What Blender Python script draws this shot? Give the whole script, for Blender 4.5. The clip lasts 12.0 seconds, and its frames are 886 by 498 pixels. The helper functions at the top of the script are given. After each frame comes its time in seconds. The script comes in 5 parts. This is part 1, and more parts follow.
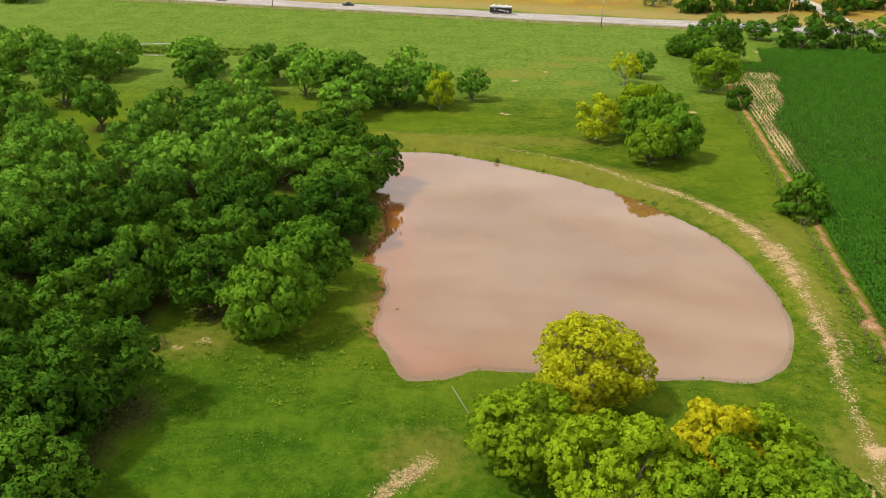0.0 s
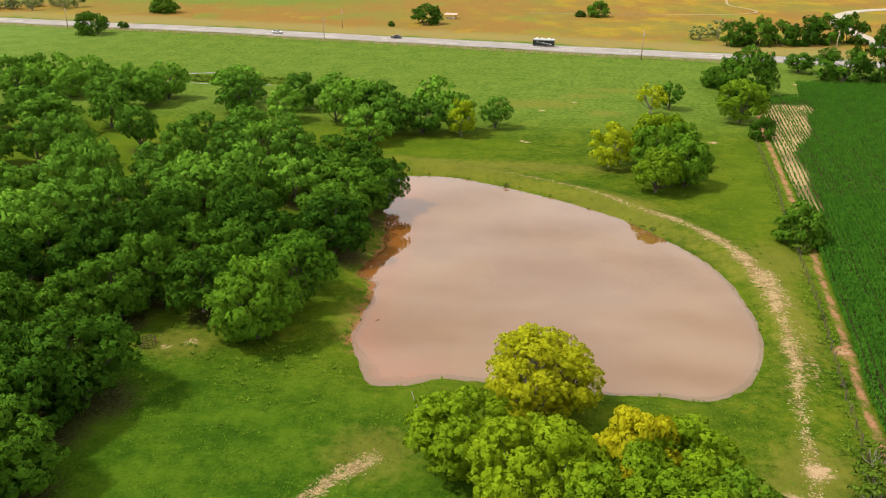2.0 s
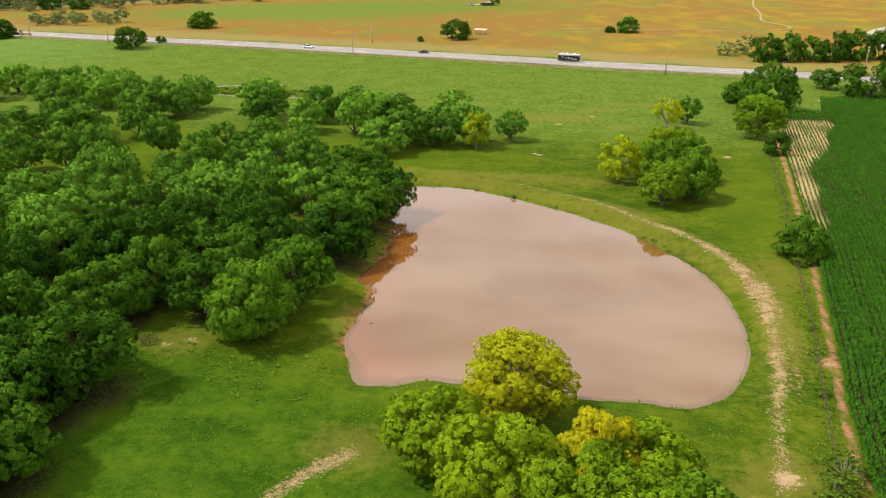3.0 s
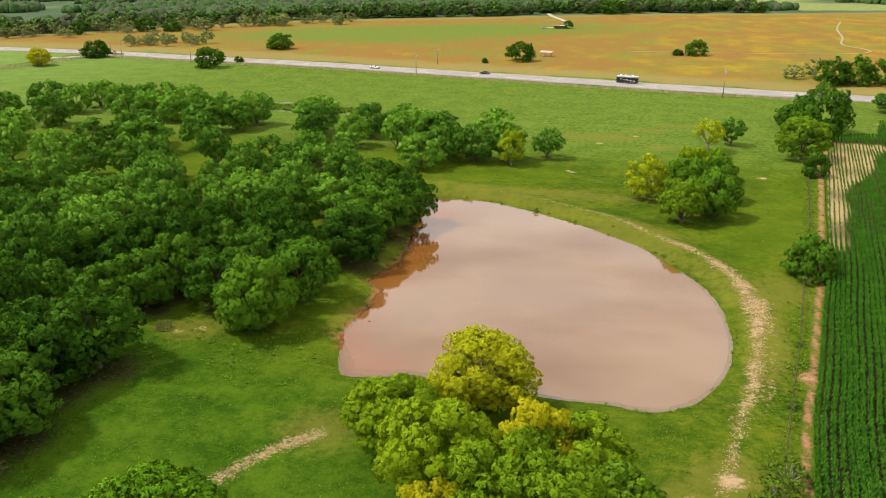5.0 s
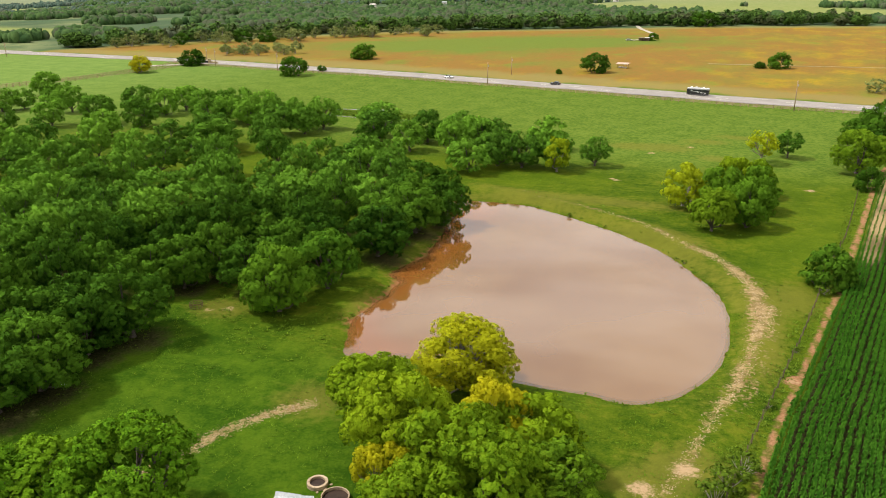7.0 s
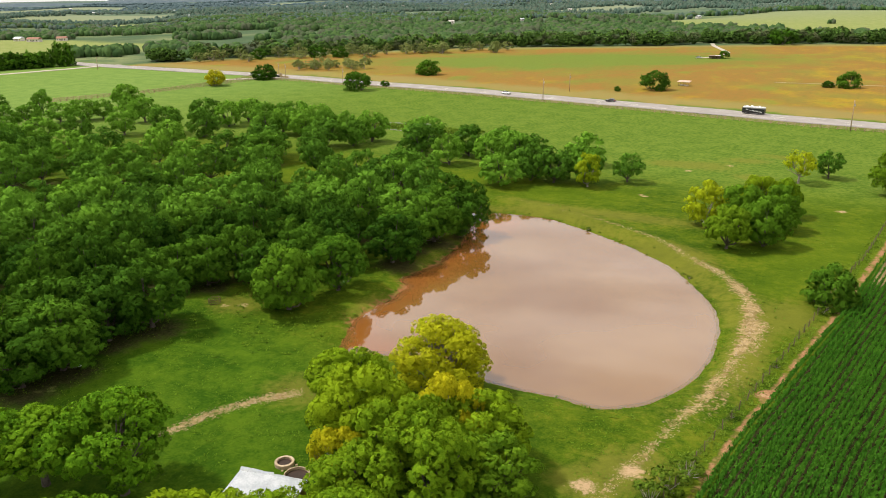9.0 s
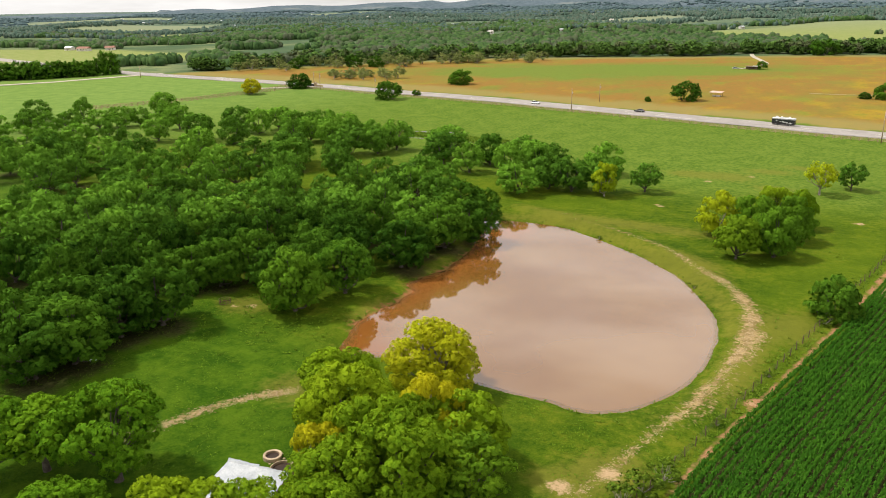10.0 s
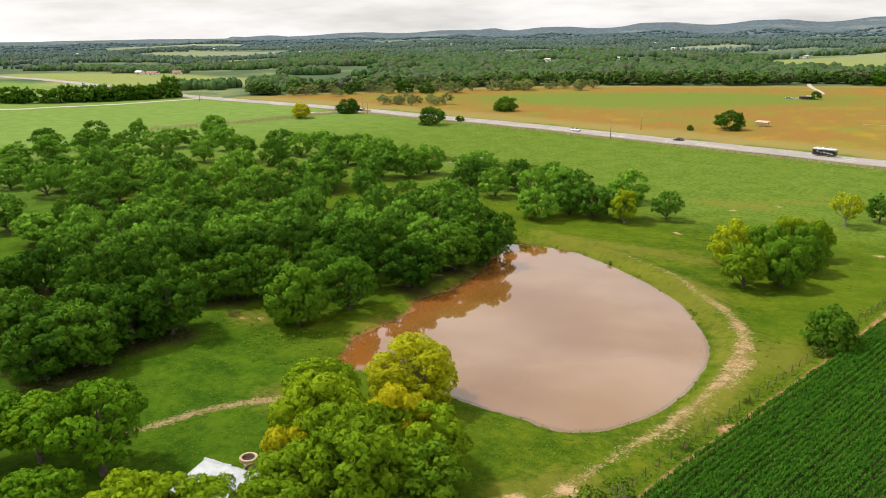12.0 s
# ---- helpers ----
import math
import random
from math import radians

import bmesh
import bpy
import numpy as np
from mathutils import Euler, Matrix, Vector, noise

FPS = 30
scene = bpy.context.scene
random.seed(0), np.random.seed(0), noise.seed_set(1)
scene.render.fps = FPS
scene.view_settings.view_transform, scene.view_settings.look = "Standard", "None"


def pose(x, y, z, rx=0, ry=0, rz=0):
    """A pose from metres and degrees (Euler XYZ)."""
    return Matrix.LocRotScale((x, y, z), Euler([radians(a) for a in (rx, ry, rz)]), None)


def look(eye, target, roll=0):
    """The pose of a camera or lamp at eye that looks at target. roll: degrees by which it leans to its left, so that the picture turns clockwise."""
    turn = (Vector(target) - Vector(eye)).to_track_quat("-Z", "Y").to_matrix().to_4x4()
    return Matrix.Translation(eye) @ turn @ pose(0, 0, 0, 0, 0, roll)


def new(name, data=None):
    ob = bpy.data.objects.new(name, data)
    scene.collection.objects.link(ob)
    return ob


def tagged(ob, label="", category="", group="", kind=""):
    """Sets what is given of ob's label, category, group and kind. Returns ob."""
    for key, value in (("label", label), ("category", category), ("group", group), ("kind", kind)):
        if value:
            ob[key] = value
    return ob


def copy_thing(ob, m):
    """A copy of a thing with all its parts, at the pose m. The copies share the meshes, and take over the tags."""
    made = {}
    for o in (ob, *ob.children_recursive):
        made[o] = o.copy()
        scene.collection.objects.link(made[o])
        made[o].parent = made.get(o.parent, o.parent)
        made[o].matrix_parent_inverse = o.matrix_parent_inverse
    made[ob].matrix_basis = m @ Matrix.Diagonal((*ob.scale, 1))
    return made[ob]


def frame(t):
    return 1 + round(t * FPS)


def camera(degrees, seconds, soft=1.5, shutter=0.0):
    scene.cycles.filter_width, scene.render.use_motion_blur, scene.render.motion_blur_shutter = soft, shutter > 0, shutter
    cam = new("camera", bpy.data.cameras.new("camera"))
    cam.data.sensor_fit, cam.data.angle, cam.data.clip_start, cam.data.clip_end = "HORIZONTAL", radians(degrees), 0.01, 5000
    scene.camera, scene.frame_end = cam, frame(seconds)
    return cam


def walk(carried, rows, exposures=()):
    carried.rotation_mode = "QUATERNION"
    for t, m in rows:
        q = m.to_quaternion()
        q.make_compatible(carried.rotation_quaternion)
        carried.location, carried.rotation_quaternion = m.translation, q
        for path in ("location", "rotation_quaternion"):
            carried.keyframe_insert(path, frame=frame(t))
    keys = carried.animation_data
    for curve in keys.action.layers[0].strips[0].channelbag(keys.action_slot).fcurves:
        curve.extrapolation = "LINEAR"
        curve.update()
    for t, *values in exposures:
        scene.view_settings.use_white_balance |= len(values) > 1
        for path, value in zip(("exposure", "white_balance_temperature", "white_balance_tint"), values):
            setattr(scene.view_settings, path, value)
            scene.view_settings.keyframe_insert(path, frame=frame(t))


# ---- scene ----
cam = camera(58.7, 12.0, soft=0.94)
PATH = [
    (0, (-1.562, 0.099, 52.428), (-1.54, 1.903, 51.564), 1.3),
    (0.5, (1.493, -1.172, 52.285), (1.471, 0.641, 51.442), 1.1),
    (1, (4.488, -2.31, 52.481), (4.425, -0.491, 51.652), 0.9),
    (1.5, (7.607, -3.653, 52.557), (7.5, -1.828, 51.746), 0.7),
    (2, (10.808, -4.891, 52.601), (10.656, -3.061, 51.809), 0.6),
    (2.5, (14.129, -6.125, 52.689), (13.928, -4.292, 51.914), 0.4),
    (3, (17.624, -7.357, 52.745), (17.373, -5.524, 51.987), 0.3),
    (5, (31.859, -11.335, 52.55), (31.394, -9.522, 51.844), -0.2),
    (5.5, (35.511, -12.023, 52.387), (34.989, -10.223, 51.687), -0.3),
    (6, (39.176, -12.885, 52.319), (38.595, -11.101, 51.626), -0.4),
    (6.5, (42.915, -13.709, 52.311), (42.276, -11.942, 51.626), -0.5),
    (7, (46.586, -14.308, 52.328), (45.892, -12.559, 51.652), -0.6),
    (9, (61.283, -14.758, 53.043), (60.401, -13.08, 52.405), -0.8),
    (9.5, (64.85, -14.423, 53.159), (63.923, -12.766, 52.532), -0.8),
    (10, (68.39, -14.004, 53.143), (67.415, -12.369, 52.529), -0.9),
    (10.5, (71.628, -13.444, 53.276), (70.611, -11.83, 52.675), -0.8),
    (11, (74.667, -12.916, 53.384), (73.615, -11.318, 52.803), -0.8),
    (11.5, (77.327, -12.351, 53.361), (76.241, -10.768, 52.8), -0.7),
    (12, (79.833, -11.749, 53.29), (78.723, -10.179, 52.74), -0.7),
]
walk(cam, [(t, look(eye, target, roll)) for t, eye, target, roll in PATH])

# ---- light: high sun through thin cloud, from the west-south-west ----
SUN_EL, SUN_AZ = radians(56), radians(-103)  # azimuth from +y towards +x
sun_dir = Vector((math.sin(SUN_AZ) * math.cos(SUN_EL), math.cos(SUN_AZ) * math.cos(SUN_EL), math.sin(SUN_EL)))
sun = new("sun", bpy.data.lights.new("sun", "SUN"))
sun.data.energy, sun.data.angle, sun.data.color = 4.2, radians(5.0), (1.0, 0.95, 0.86)
sun.matrix_world = Matrix.Translation((0, 0, 300)) @ sun_dir.to_track_quat("Z", "Y").to_matrix().to_4x4()

world = bpy.data.worlds.new("sky")
scene.world = world
world.use_nodes = True
wt = world.node_tree
wt.nodes.clear()
sky = wt.nodes.new("ShaderNodeTexSky")
sky.sky_type, sky.sun_disc = "NISHITA", False
sky.sun_elevation, sky.sun_rotation = SUN_EL, SUN_AZ
sky.air_density, sky.dust_density = 1.0, 2.0
coord = wt.nodes.new("ShaderNodeTexCoord")
stretch = wt.nodes.new("ShaderNodeMapping")
stretch.inputs["Scale"].default_value = (1.0, 1.0, 6.0)
clouds = wt.nodes.new("ShaderNodeTexNoise")
clouds.inputs["Scale"].default_value, clouds.inputs["Detail"].default_value = 3.4, 6.0
clouds.inputs["Roughness"].default_value = 0.55
cover = wt.nodes.new("ShaderNodeMapRange")
cover.interpolation_type = "SMOOTHSTEP"
for key, value in (("From Min", 0.34), ("From Max", 0.62), ("To Min", 0.72), ("To Max", 1.0)):
    cover.inputs[key].default_value = value
shade = wt.nodes.new("ShaderNodeMapRange")
for key, value in (("From Min", 0.36), ("From Max", 0.66), ("To Min", 9.0), ("To Max", 10.7)):
    shade.inputs[key].default_value = value
tone = wt.nodes.new("ShaderNodeVectorMath")
tone.operation = "SCALE"
tone.inputs[0].default_value = (1.0, 0.974, 0.948)
blend = wt.nodes.new("ShaderNodeMix")
blend.data_type = "RGBA"
back = wt.nodes.new("ShaderNodeBackground")
back.inputs["Strength"].default_value = 0.1
wout = wt.nodes.new("ShaderNodeOutputWorld")
wt.links.new(coord.outputs["Generated"], stretch.inputs["Vector"])
wt.links.new(stretch.outputs[0], clouds.inputs["Vector"])
wt.links.new(clouds.outputs[0], cover.inputs["Value"])
wt.links.new(clouds.outputs[0], shade.inputs["Value"])
# an overcast sky is brighter overhead than at the horizon
split = wt.nodes.new("ShaderNodeSeparateXYZ")
lift = wt.nodes.new("ShaderNodeMapRange")
lift.interpolation_type = "SMOOTHSTEP"
for key, value in (("From Min", 0.05), ("From Max", 0.30), ("To Min", 0.98), ("To Max", 1.32)):
    lift.inputs[key].default_value = value
product = wt.nodes.new("ShaderNodeMath")
product.operation = "MULTIPLY"
wt.links.new(coord.outputs["Generated"], split.inputs[0])
wt.links.new(split.outputs[2], lift.inputs["Value"])
wt.links.new(lift.outputs[0], product.inputs[0])
wt.links.new(shade.outputs[0], product.inputs[1])
wt.links.new(product.outputs[0], tone.inputs["Scale"])
wt.links.new(cover.outputs[0], blend.inputs[0])
wt.links.new(sky.outputs[0], blend.inputs[6])
wt.links.new(tone.outputs[0], blend.inputs[7])
wt.links.new(blend.outputs[2], back.inputs["Color"])
wt.links.new(back.outputs[0], wout.inputs["Surface"])
scene.view_settings.exposure = 0.0


# ---- material tools ----
class Kit:
    """Small tools to wire one material."""

    def __init__(self, name):
        self.mat = bpy.data.materials.new(name)
        self.mat.use_nodes = True
        self.nt = self.mat.node_tree
        self.bsdf = self.nt.nodes["Principled BSDF"]
        self.out = self.nt.nodes["Material Output"]

    def put(self, socket, value):
        if isinstance(value, bpy.types.NodeSocket):
            self.nt.links.new(value, socket)
        elif isinstance(value, tuple) and len(value) == 3 and socket.type == "RGBA":
            socket.default_value = (*value, 1.0)
        else:
            socket.default_value = value

    def node(self, kind, **ins):
        n = self.nt.nodes.new(kind)
        for key, value in ins.items():
            self.put(n.inputs[key.replace("_", " ")], value)
        return n

    def position(self):
        return self.node("ShaderNodeNewGeometry").outputs["Position"]

    def local(self):
        return self.node("ShaderNodeTexCoord").outputs["Object"]

    def noise(self, vector, scale, detail=3.0, rough=0.55):
        return self.node("ShaderNodeTexNoise", Vector=vector, Scale=scale, Detail=detail, Roughness=rough).outputs[0]

    def attr(self, name):
        n = self.node("ShaderNodeAttribute")
        n.attribute_name = name
        return n.outputs["Fac"]

    def ramp(self, value, a, b, lo=0.0, hi=1.0):
        n = self.node("ShaderNodeMapRange", Value=value)
        n.interpolation_type = "SMOOTHSTEP"
        for key, v in (("From Min", a), ("From Max", b), ("To Min", lo), ("To Max", hi)):
            n.inputs[key].default_value = v
        return n.outputs[0]

    def math(self, op, a, b=0.0):
        n = self.node("ShaderNodeMath")
        n.operation = op
        self.put(n.inputs[0], a)
        self.put(n.inputs[1], b)
        return n.outputs[0]

    def mix(self, fac, a, b, how="MIX"):
        n = self.node("ShaderNodeMix")
        n.data_type, n.blend_type = "RGBA", how
        self.put(n.inputs[0], fac)
        self.put(n.inputs[6], a)
        self.put(n.inputs[7], b)
        return n.outputs[2]

    def bump(self, height, strength, distance):
        n = self.node("ShaderNodeBump", Height=height, Strength=strength, Distance=distance)
        self.nt.links.new(n.outputs[0], self.bsdf.inputs["Normal"])

    def done(self, color, rough=0.8, spec=0.3, metal=0.0):
        self.put(self.bsdf.inputs["Base Color"], color)
        self.put(self.bsdf.inputs["Roughness"], rough)
        self.put(self.bsdf.inputs["Metallic"], metal)
        self.put(self.bsdf.inputs["Specular IOR Level"], spec)
        return self.mat


def plain(name, a, b, scale=3.0, rough=0.7, metal=0.0, spec=0.4, relief=0.0):
    """A surface between two tones, worn at two scales."""
    k = Kit(name)
    p = k.local()
    fine, broad = k.noise(p, scale * 9, 4), k.noise(p, scale, 3)
    both = k.math("ADD", k.math("MULTIPLY", fine, 0.5), k.math("MULTIPLY", broad, 0.5))
    if relief:
        k.bump(fine, 0.6, relief)
    return k.done(k.mix(k.ramp(both, 0.35, 0.65), a, b), k.ramp(fine, 0.2, 0.8, rough - 0.08, min(1, rough + 0.08)), spec, metal)


def foliage(name, low, high, glow, spread=0.5, leaf=0.0, patch=0.55, dry=None, grain=0.3, vary=0.06, thin=0.16):
    """Leaves: each spray has its own tone, each tree its own shift, light comes through a little. leaf: size of the single leaves cut out of a spray."""
    k = Kit(name)
    geo = k.node("ShaderNodeNewGeometry")
    info = k.node("ShaderNodeObjectInfo")
    spray = geo.outputs["Random Per Island"]
    clump = k.noise(k.local(), patch, 2)
    m = k.math("ADD", k.math("MULTIPLY", k.math("SUBTRACT", spray, 0.5), grain), k.math("ADD", k.math("MULTIPLY", clump, 0.75), 0.22))
    if leaf:
        cells = k.node("ShaderNodeTexVoronoi", Vector=k.local(), Scale=1.0 / leaf)
        own = k.node("ShaderNodeSeparateColor", Color=cells.outputs["Color"]).outputs[0]
        m = k.math("ADD", m, k.math("MULTIPLY", k.math("SUBTRACT", own, 0.5), 0.3))
    color = k.mix(k.ramp(m, 0.25, 1.0), low, high)
    color = k.mix(k.math("MULTIPLY", info.outputs["Random"], spread), color, glow)
    own_tone = k.ramp(info.outputs["Random"], 0.0, 1.0, 1.0 - vary, 1.0 + vary)
    shift = k.node("ShaderNodeHueSaturation", Color=color, Value=own_tone)
    color = shift.outputs[0]
    if dry:
        color = k.mix(k.ramp(k.noise(k.local(), 0.06, 3), 0.5, 0.6, 0.0, 0.8), color, dry)
    k.done(color, 0.8, 0.025)
    thru = k.node("ShaderNodeBsdfTranslucent", Color=k.mix(0.5, color, glow))
    both = k.node("ShaderNodeMixShader", Fac=thin)
    k.nt.links.new(k.bsdf.outputs[0], both.inputs[1])
    k.nt.links.new(thru.outputs[0], both.inputs[2])
    last = both
    if leaf:
        gap = k.math("GREATER_THAN", cells.outputs["Distance"], 0.58)
        last = k.node("ShaderNodeMixShader", Fac=gap)
        k.nt.links.new(both.outputs[0], last.inputs[1])
        k.nt.links.new(k.node("ShaderNodeBsdfTransparent").outputs[0], last.inputs[2])
    k.nt.links.new(last.outputs[0], k.out.inputs["Surface"])
    return k.mat


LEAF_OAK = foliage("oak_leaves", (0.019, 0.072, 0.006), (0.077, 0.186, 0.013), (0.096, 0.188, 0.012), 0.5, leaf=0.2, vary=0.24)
# oak leaves brightened in colour, for the outer wood and the pasture
LEAF_OAK_BRIGHT = foliage("bright_oak_leaves", (0.038, 0.122, 0.012), (0.150, 0.332, 0.028), (0.180, 0.330, 0.026), 0.5, leaf=0.2, vary=0.24)
LEAF_BRIGHT = foliage("spring_leaves", (0.088, 0.198, 0.008), (0.236, 0.380, 0.014), (0.310, 0.405, 0.012), 0.5, leaf=0.14, thin=0.25)
LEAF_FRESH = foliage("fresh_leaves", (0.070, 0.168, 0.009), (0.194, 0.334, 0.016), (0.232, 0.336, 0.014), 0.4, leaf=0.14)
LEAF_EDGE = foliage("edge_leaves", (0.046, 0.136, 0.009), (0.138, 0.290, 0.018), (0.165, 0.285, 0.015), 0.4, leaf=0.14)
LEAF_BROAD = foliage("broad_green_leaves", (0.052, 0.150, 0.006), (0.154, 0.312, 0.012), (0.200, 0.315, 0.011), 0.4, leaf=0.14)
LEAF_YELLOW = foliage("yellow_leaves", (0.32, 0.36, 0.010), (0.60, 0.565, 0.018), (0.64, 0.54, 0.015), 0.35, leaf=0.14, thin=0.34)
LEAF_ELM_YELLOW = foliage("yellowing_elm_leaves", (0.098, 0.215, 0.008), (0.250, 0.395, 0.014), (0.36, 0.43, 0.012), 0.4, leaf=0.14, thin=0.25)
LEAF_SPRING = foliage("yellow_green_leaves", (0.34, 0.39, 0.012), (0.60, 0.60, 0.020), (0.64, 0.58, 0.017), 0.3, leaf=0.14, thin=0.38)
LEAF_LIME = foliage("lime_leaves", (0.20, 0.32, 0.010), (0.43, 0.52, 0.017), (0.52, 0.51, 0.014), 0.4, leaf=0.15, thin=0.28)
LEAF_GREY = foliage("grey_green_leaves", (0.130, 0.180, 0.050), (0.280, 0.330, 0.105), (0.28, 0.31, 0.10), 0.5)
LEAF_DARK = foliage("dark_wood_leaves", (0.022, 0.058, 0.020), (0.092, 0.160, 0.046), (0.10, 0.16, 0.05), 0.3, patch=0.3, dry=(0.092, 0.104, 0.064), grain=0.35)
LEAF_WOOD = foliage("far_oak_leaves", (0.036, 0.096, 0.018), (0.130, 0.245, 0.042), (0.15, 0.24, 0.05), 0.3, patch=0.3, dry=(0.150, 0.160, 0.085), grain=0.3)
# far and distant leaves: blue-grey distance haze is mixed into these colours
LEAF_FAR = foliage("hazy_far_leaves", (0.038, 0.076, 0.058), (0.108, 0.162, 0.118), (0.12, 0.17, 0.125), 0.3, patch=0.15, dry=(0.120, 0.140, 0.105), grain=0.4)
LEAF_HAZE = foliage("hazy_distant_leaves", (0.066, 0.108, 0.116), (0.122, 0.168, 0.172), (0.13, 0.18, 0.18), 0.3, patch=0.05, grain=0.35)
LEAF_CORN = foliage("corn_leaves", (0.024, 0.094, 0.008), (0.076, 0.205, 0.015), (0.072, 0.18, 0.012), 0.2)
LEAF_WEED = foliage("weed_leaves", (0.060, 0.120, 0.010), (0.145, 0.225, 0.020), (0.17, 0.21, 0.02), 0.3)
GRASS_TUFT = foliage("grass_blades", (0.060, 0.130, 0.008), (0.140, 0.220, 0.014), (0.16, 0.21, 0.02), 0.2)
BARK = plain("bark", (0.045, 0.035, 0.026), (0.13, 0.105, 0.085), 2.0, 0.9, relief=0.03)
BARK_PALE = plain("pale_bark", (0.16, 0.13, 0.10), (0.34, 0.30, 0.25), 2.0, 0.9, relief=0.02)


def water_material():
    """Muddy brown water, clearer and redder over the shallows, with faint ripples."""
    k = Kit("muddy_water")
    p = k.position()
    cloud = k.noise(p, 0.035, 3)
    silt = k.noise(p, 0.12, 4)
    deep = k.mix(k.ramp(cloud, 0.35, 0.65), (0.154, 0.068, 0.015), (0.192, 0.095, 0.025))
    red = k.math("ADD", k.attr("silt"), k.math("MULTIPLY", k.math("SUBTRACT", silt, 0.5), 0.5))
    color = k.mix(k.ramp(red, 0.1, 0.9, 0.0, 0.85), deep, (0.215, 0.076, 0.016))
    color = k.mix(k.ramp(k.attr("shore"), -1.6, -0.1, 0.0, 0.4), color, (0.145, 0.078, 0.034))
    k.bsdf.inputs["IOR"].default_value = 1.70
    k.bump(k.noise(p, 0.9, 3), 0.04, 0.03)
    k.done(color, k.ramp(k.noise(p, 0.05, 2), 0.3, 0.7, 0.02, 0.05), 1.0)
    # the bottom shows through where it is shallow
    depth = k.math("ADD", k.attr("depth"), k.math("MULTIPLY", k.math("SUBTRACT", k.noise(p, 0.7, 4), 0.5), 0.6))
    clear = k.node("ShaderNodeMixShader", Fac=k.ramp(depth, 0.0, 0.9, 0.8, 1.0))
    k.nt.links.new(k.node("ShaderNodeBsdfTransparent").outputs[0], clear.inputs[1])
    k.nt.links.new(k.bsdf.outputs[0], clear.inputs[2])
    k.nt.links.new(clear.outputs[0], k.out.inputs["Surface"])
    return k.mat


WATER = water_material()


def ground_material():
    k = Kit("pasture_ground")
    p = k.position()
    fine, tuft = k.noise(p, 3.2, 4, 0.65), k.noise(p, 0.75, 4, 0.6)
    patch, broad = k.noise(p, 0.13, 4, 0.6), k.noise(p, 0.021, 4, 0.55)
    # grass
    mixed = k.math("ADD", k.math("ADD", k.math("MULTIPLY", fine, 0.30), k.math("MULTIPLY", tuft, 0.25)), k.math("MULTIPLY", patch, 0.45))
    grass = k.mix(k.ramp(mixed, 0.38, 0.62), (0.026, 0.060, 0.003), (0.089, 0.127, 0.007))
    dry = k.ramp(k.math("ADD", k.math("MULTIPLY", patch, 0.55), k.math("MULTIPLY", tuft, 0.45)), 0.50, 0.64)
    grass = k.mix(k.math("MULTIPLY", dry, 0.24), grass, (0.155, 0.122, 0.014))
    grass = k.mix(k.ramp(broad, 0.42, 0.62, 0.0, 0.5), grass, (0.088, 0.130, 0.006))
    # north meadow beside the highway: smoother and paler
    sward = k.math("ADD", k.math("ADD", k.math("MULTIPLY", fine, 0.25), k.math("MULTIPLY", tuft, 0.5)), k.math("MULTIPLY", patch, 0.25))
    meadow = k.mix(k.ramp(sward, 0.38, 0.62), (0.058, 0.112, 0.010), (0.130, 0.180, 0.025))
    color = k.mix(k.ramp(k.attr("meadow"), -12.0, 25.0), grass, meadow)
    # single blades and brown stalks
    blade = k.noise(p, 8.0, 3, 0.7)
    color = k.mix(k.ramp(blade, 0.36, 0.5, 0.32, 0.0), color, (0.014, 0.040, 0.002))
    color = k.mix(k.ramp(blade, 0.56, 0.70, 0.0, 0.4), color, (0.14, 0.17, 0.018))
    # darker, greener grass towards the south and on the clearing
    dark_grass = k.math("ADD", k.attr("dark_grass"), k.math("MULTIPLY", k.math("SUBTRACT", patch, 0.5), 0.8))
    color = k.mix(k.ramp(dark_grass, 0.2, 0.9, 0.0, 0.8), color, k.mix(k.ramp(mixed, 0.38, 0.62), (0.019, 0.056, 0.003), (0.056, 0.112, 0.006)))
    # paler western field, with some distance haze in its colour
    hazy_paddock = k.mix(k.ramp(mixed, 0.38, 0.62), (0.105, 0.175, 0.034), (0.155, 0.225, 0.050))
    color = k.mix(k.attr("hazy_paddock"), color, hazy_paddock)
    # worn pale grass on the bank and round bare spots
    worn = k.math("ADD", k.attr("worn"), k.math("MULTIPLY", k.math("SUBTRACT", tuft, 0.5), 0.9))
    color = k.mix(k.ramp(worn, 0.15, 0.75, 0.0, 0.5), color, (0.160, 0.142, 0.024))
    # wildflower field beyond the highway
    drawn = k.node("ShaderNodeMapping", Vector=p, Rotation=(0.0, 0.0, -0.3), Scale=(0.85, 0.6, 1.0)).outputs[0]
    flower = k.noise(drawn, 0.022, 5, 0.6)
    streak = k.noise(drawn, 0.06, 4, 0.6)
    lens = k.noise(drawn, 0.03, 4, 0.55)
    gold = k.mix(k.ramp(flower, 0.44, 0.66), (0.222, 0.124, 0.030), (0.180, 0.150, 0.029))
    gold = k.mix(k.ramp(k.math("ADD", streak, k.attr("golden")), 0.48, 0.82, 0.0, 0.85), gold, (0.34, 0.225, 0.014))
    gold = k.mix(k.ramp(k.math("ADD", k.math("MULTIPLY", streak, 0.6), k.attr("greenish")), 0.36, 0.72, 0.0, 0.92), gold, (0.118, 0.165, 0.026))
    gold = k.mix(k.ramp(lens, 0.56, 0.68, 0.0, 0.7), gold, (0.125, 0.165, 0.030))
    gold = k.mix(k.ramp(k.noise(p, 0.35, 5, 0.7), 0.48, 0.68, 0.0, 0.55), gold, (0.105, 0.125, 0.024))
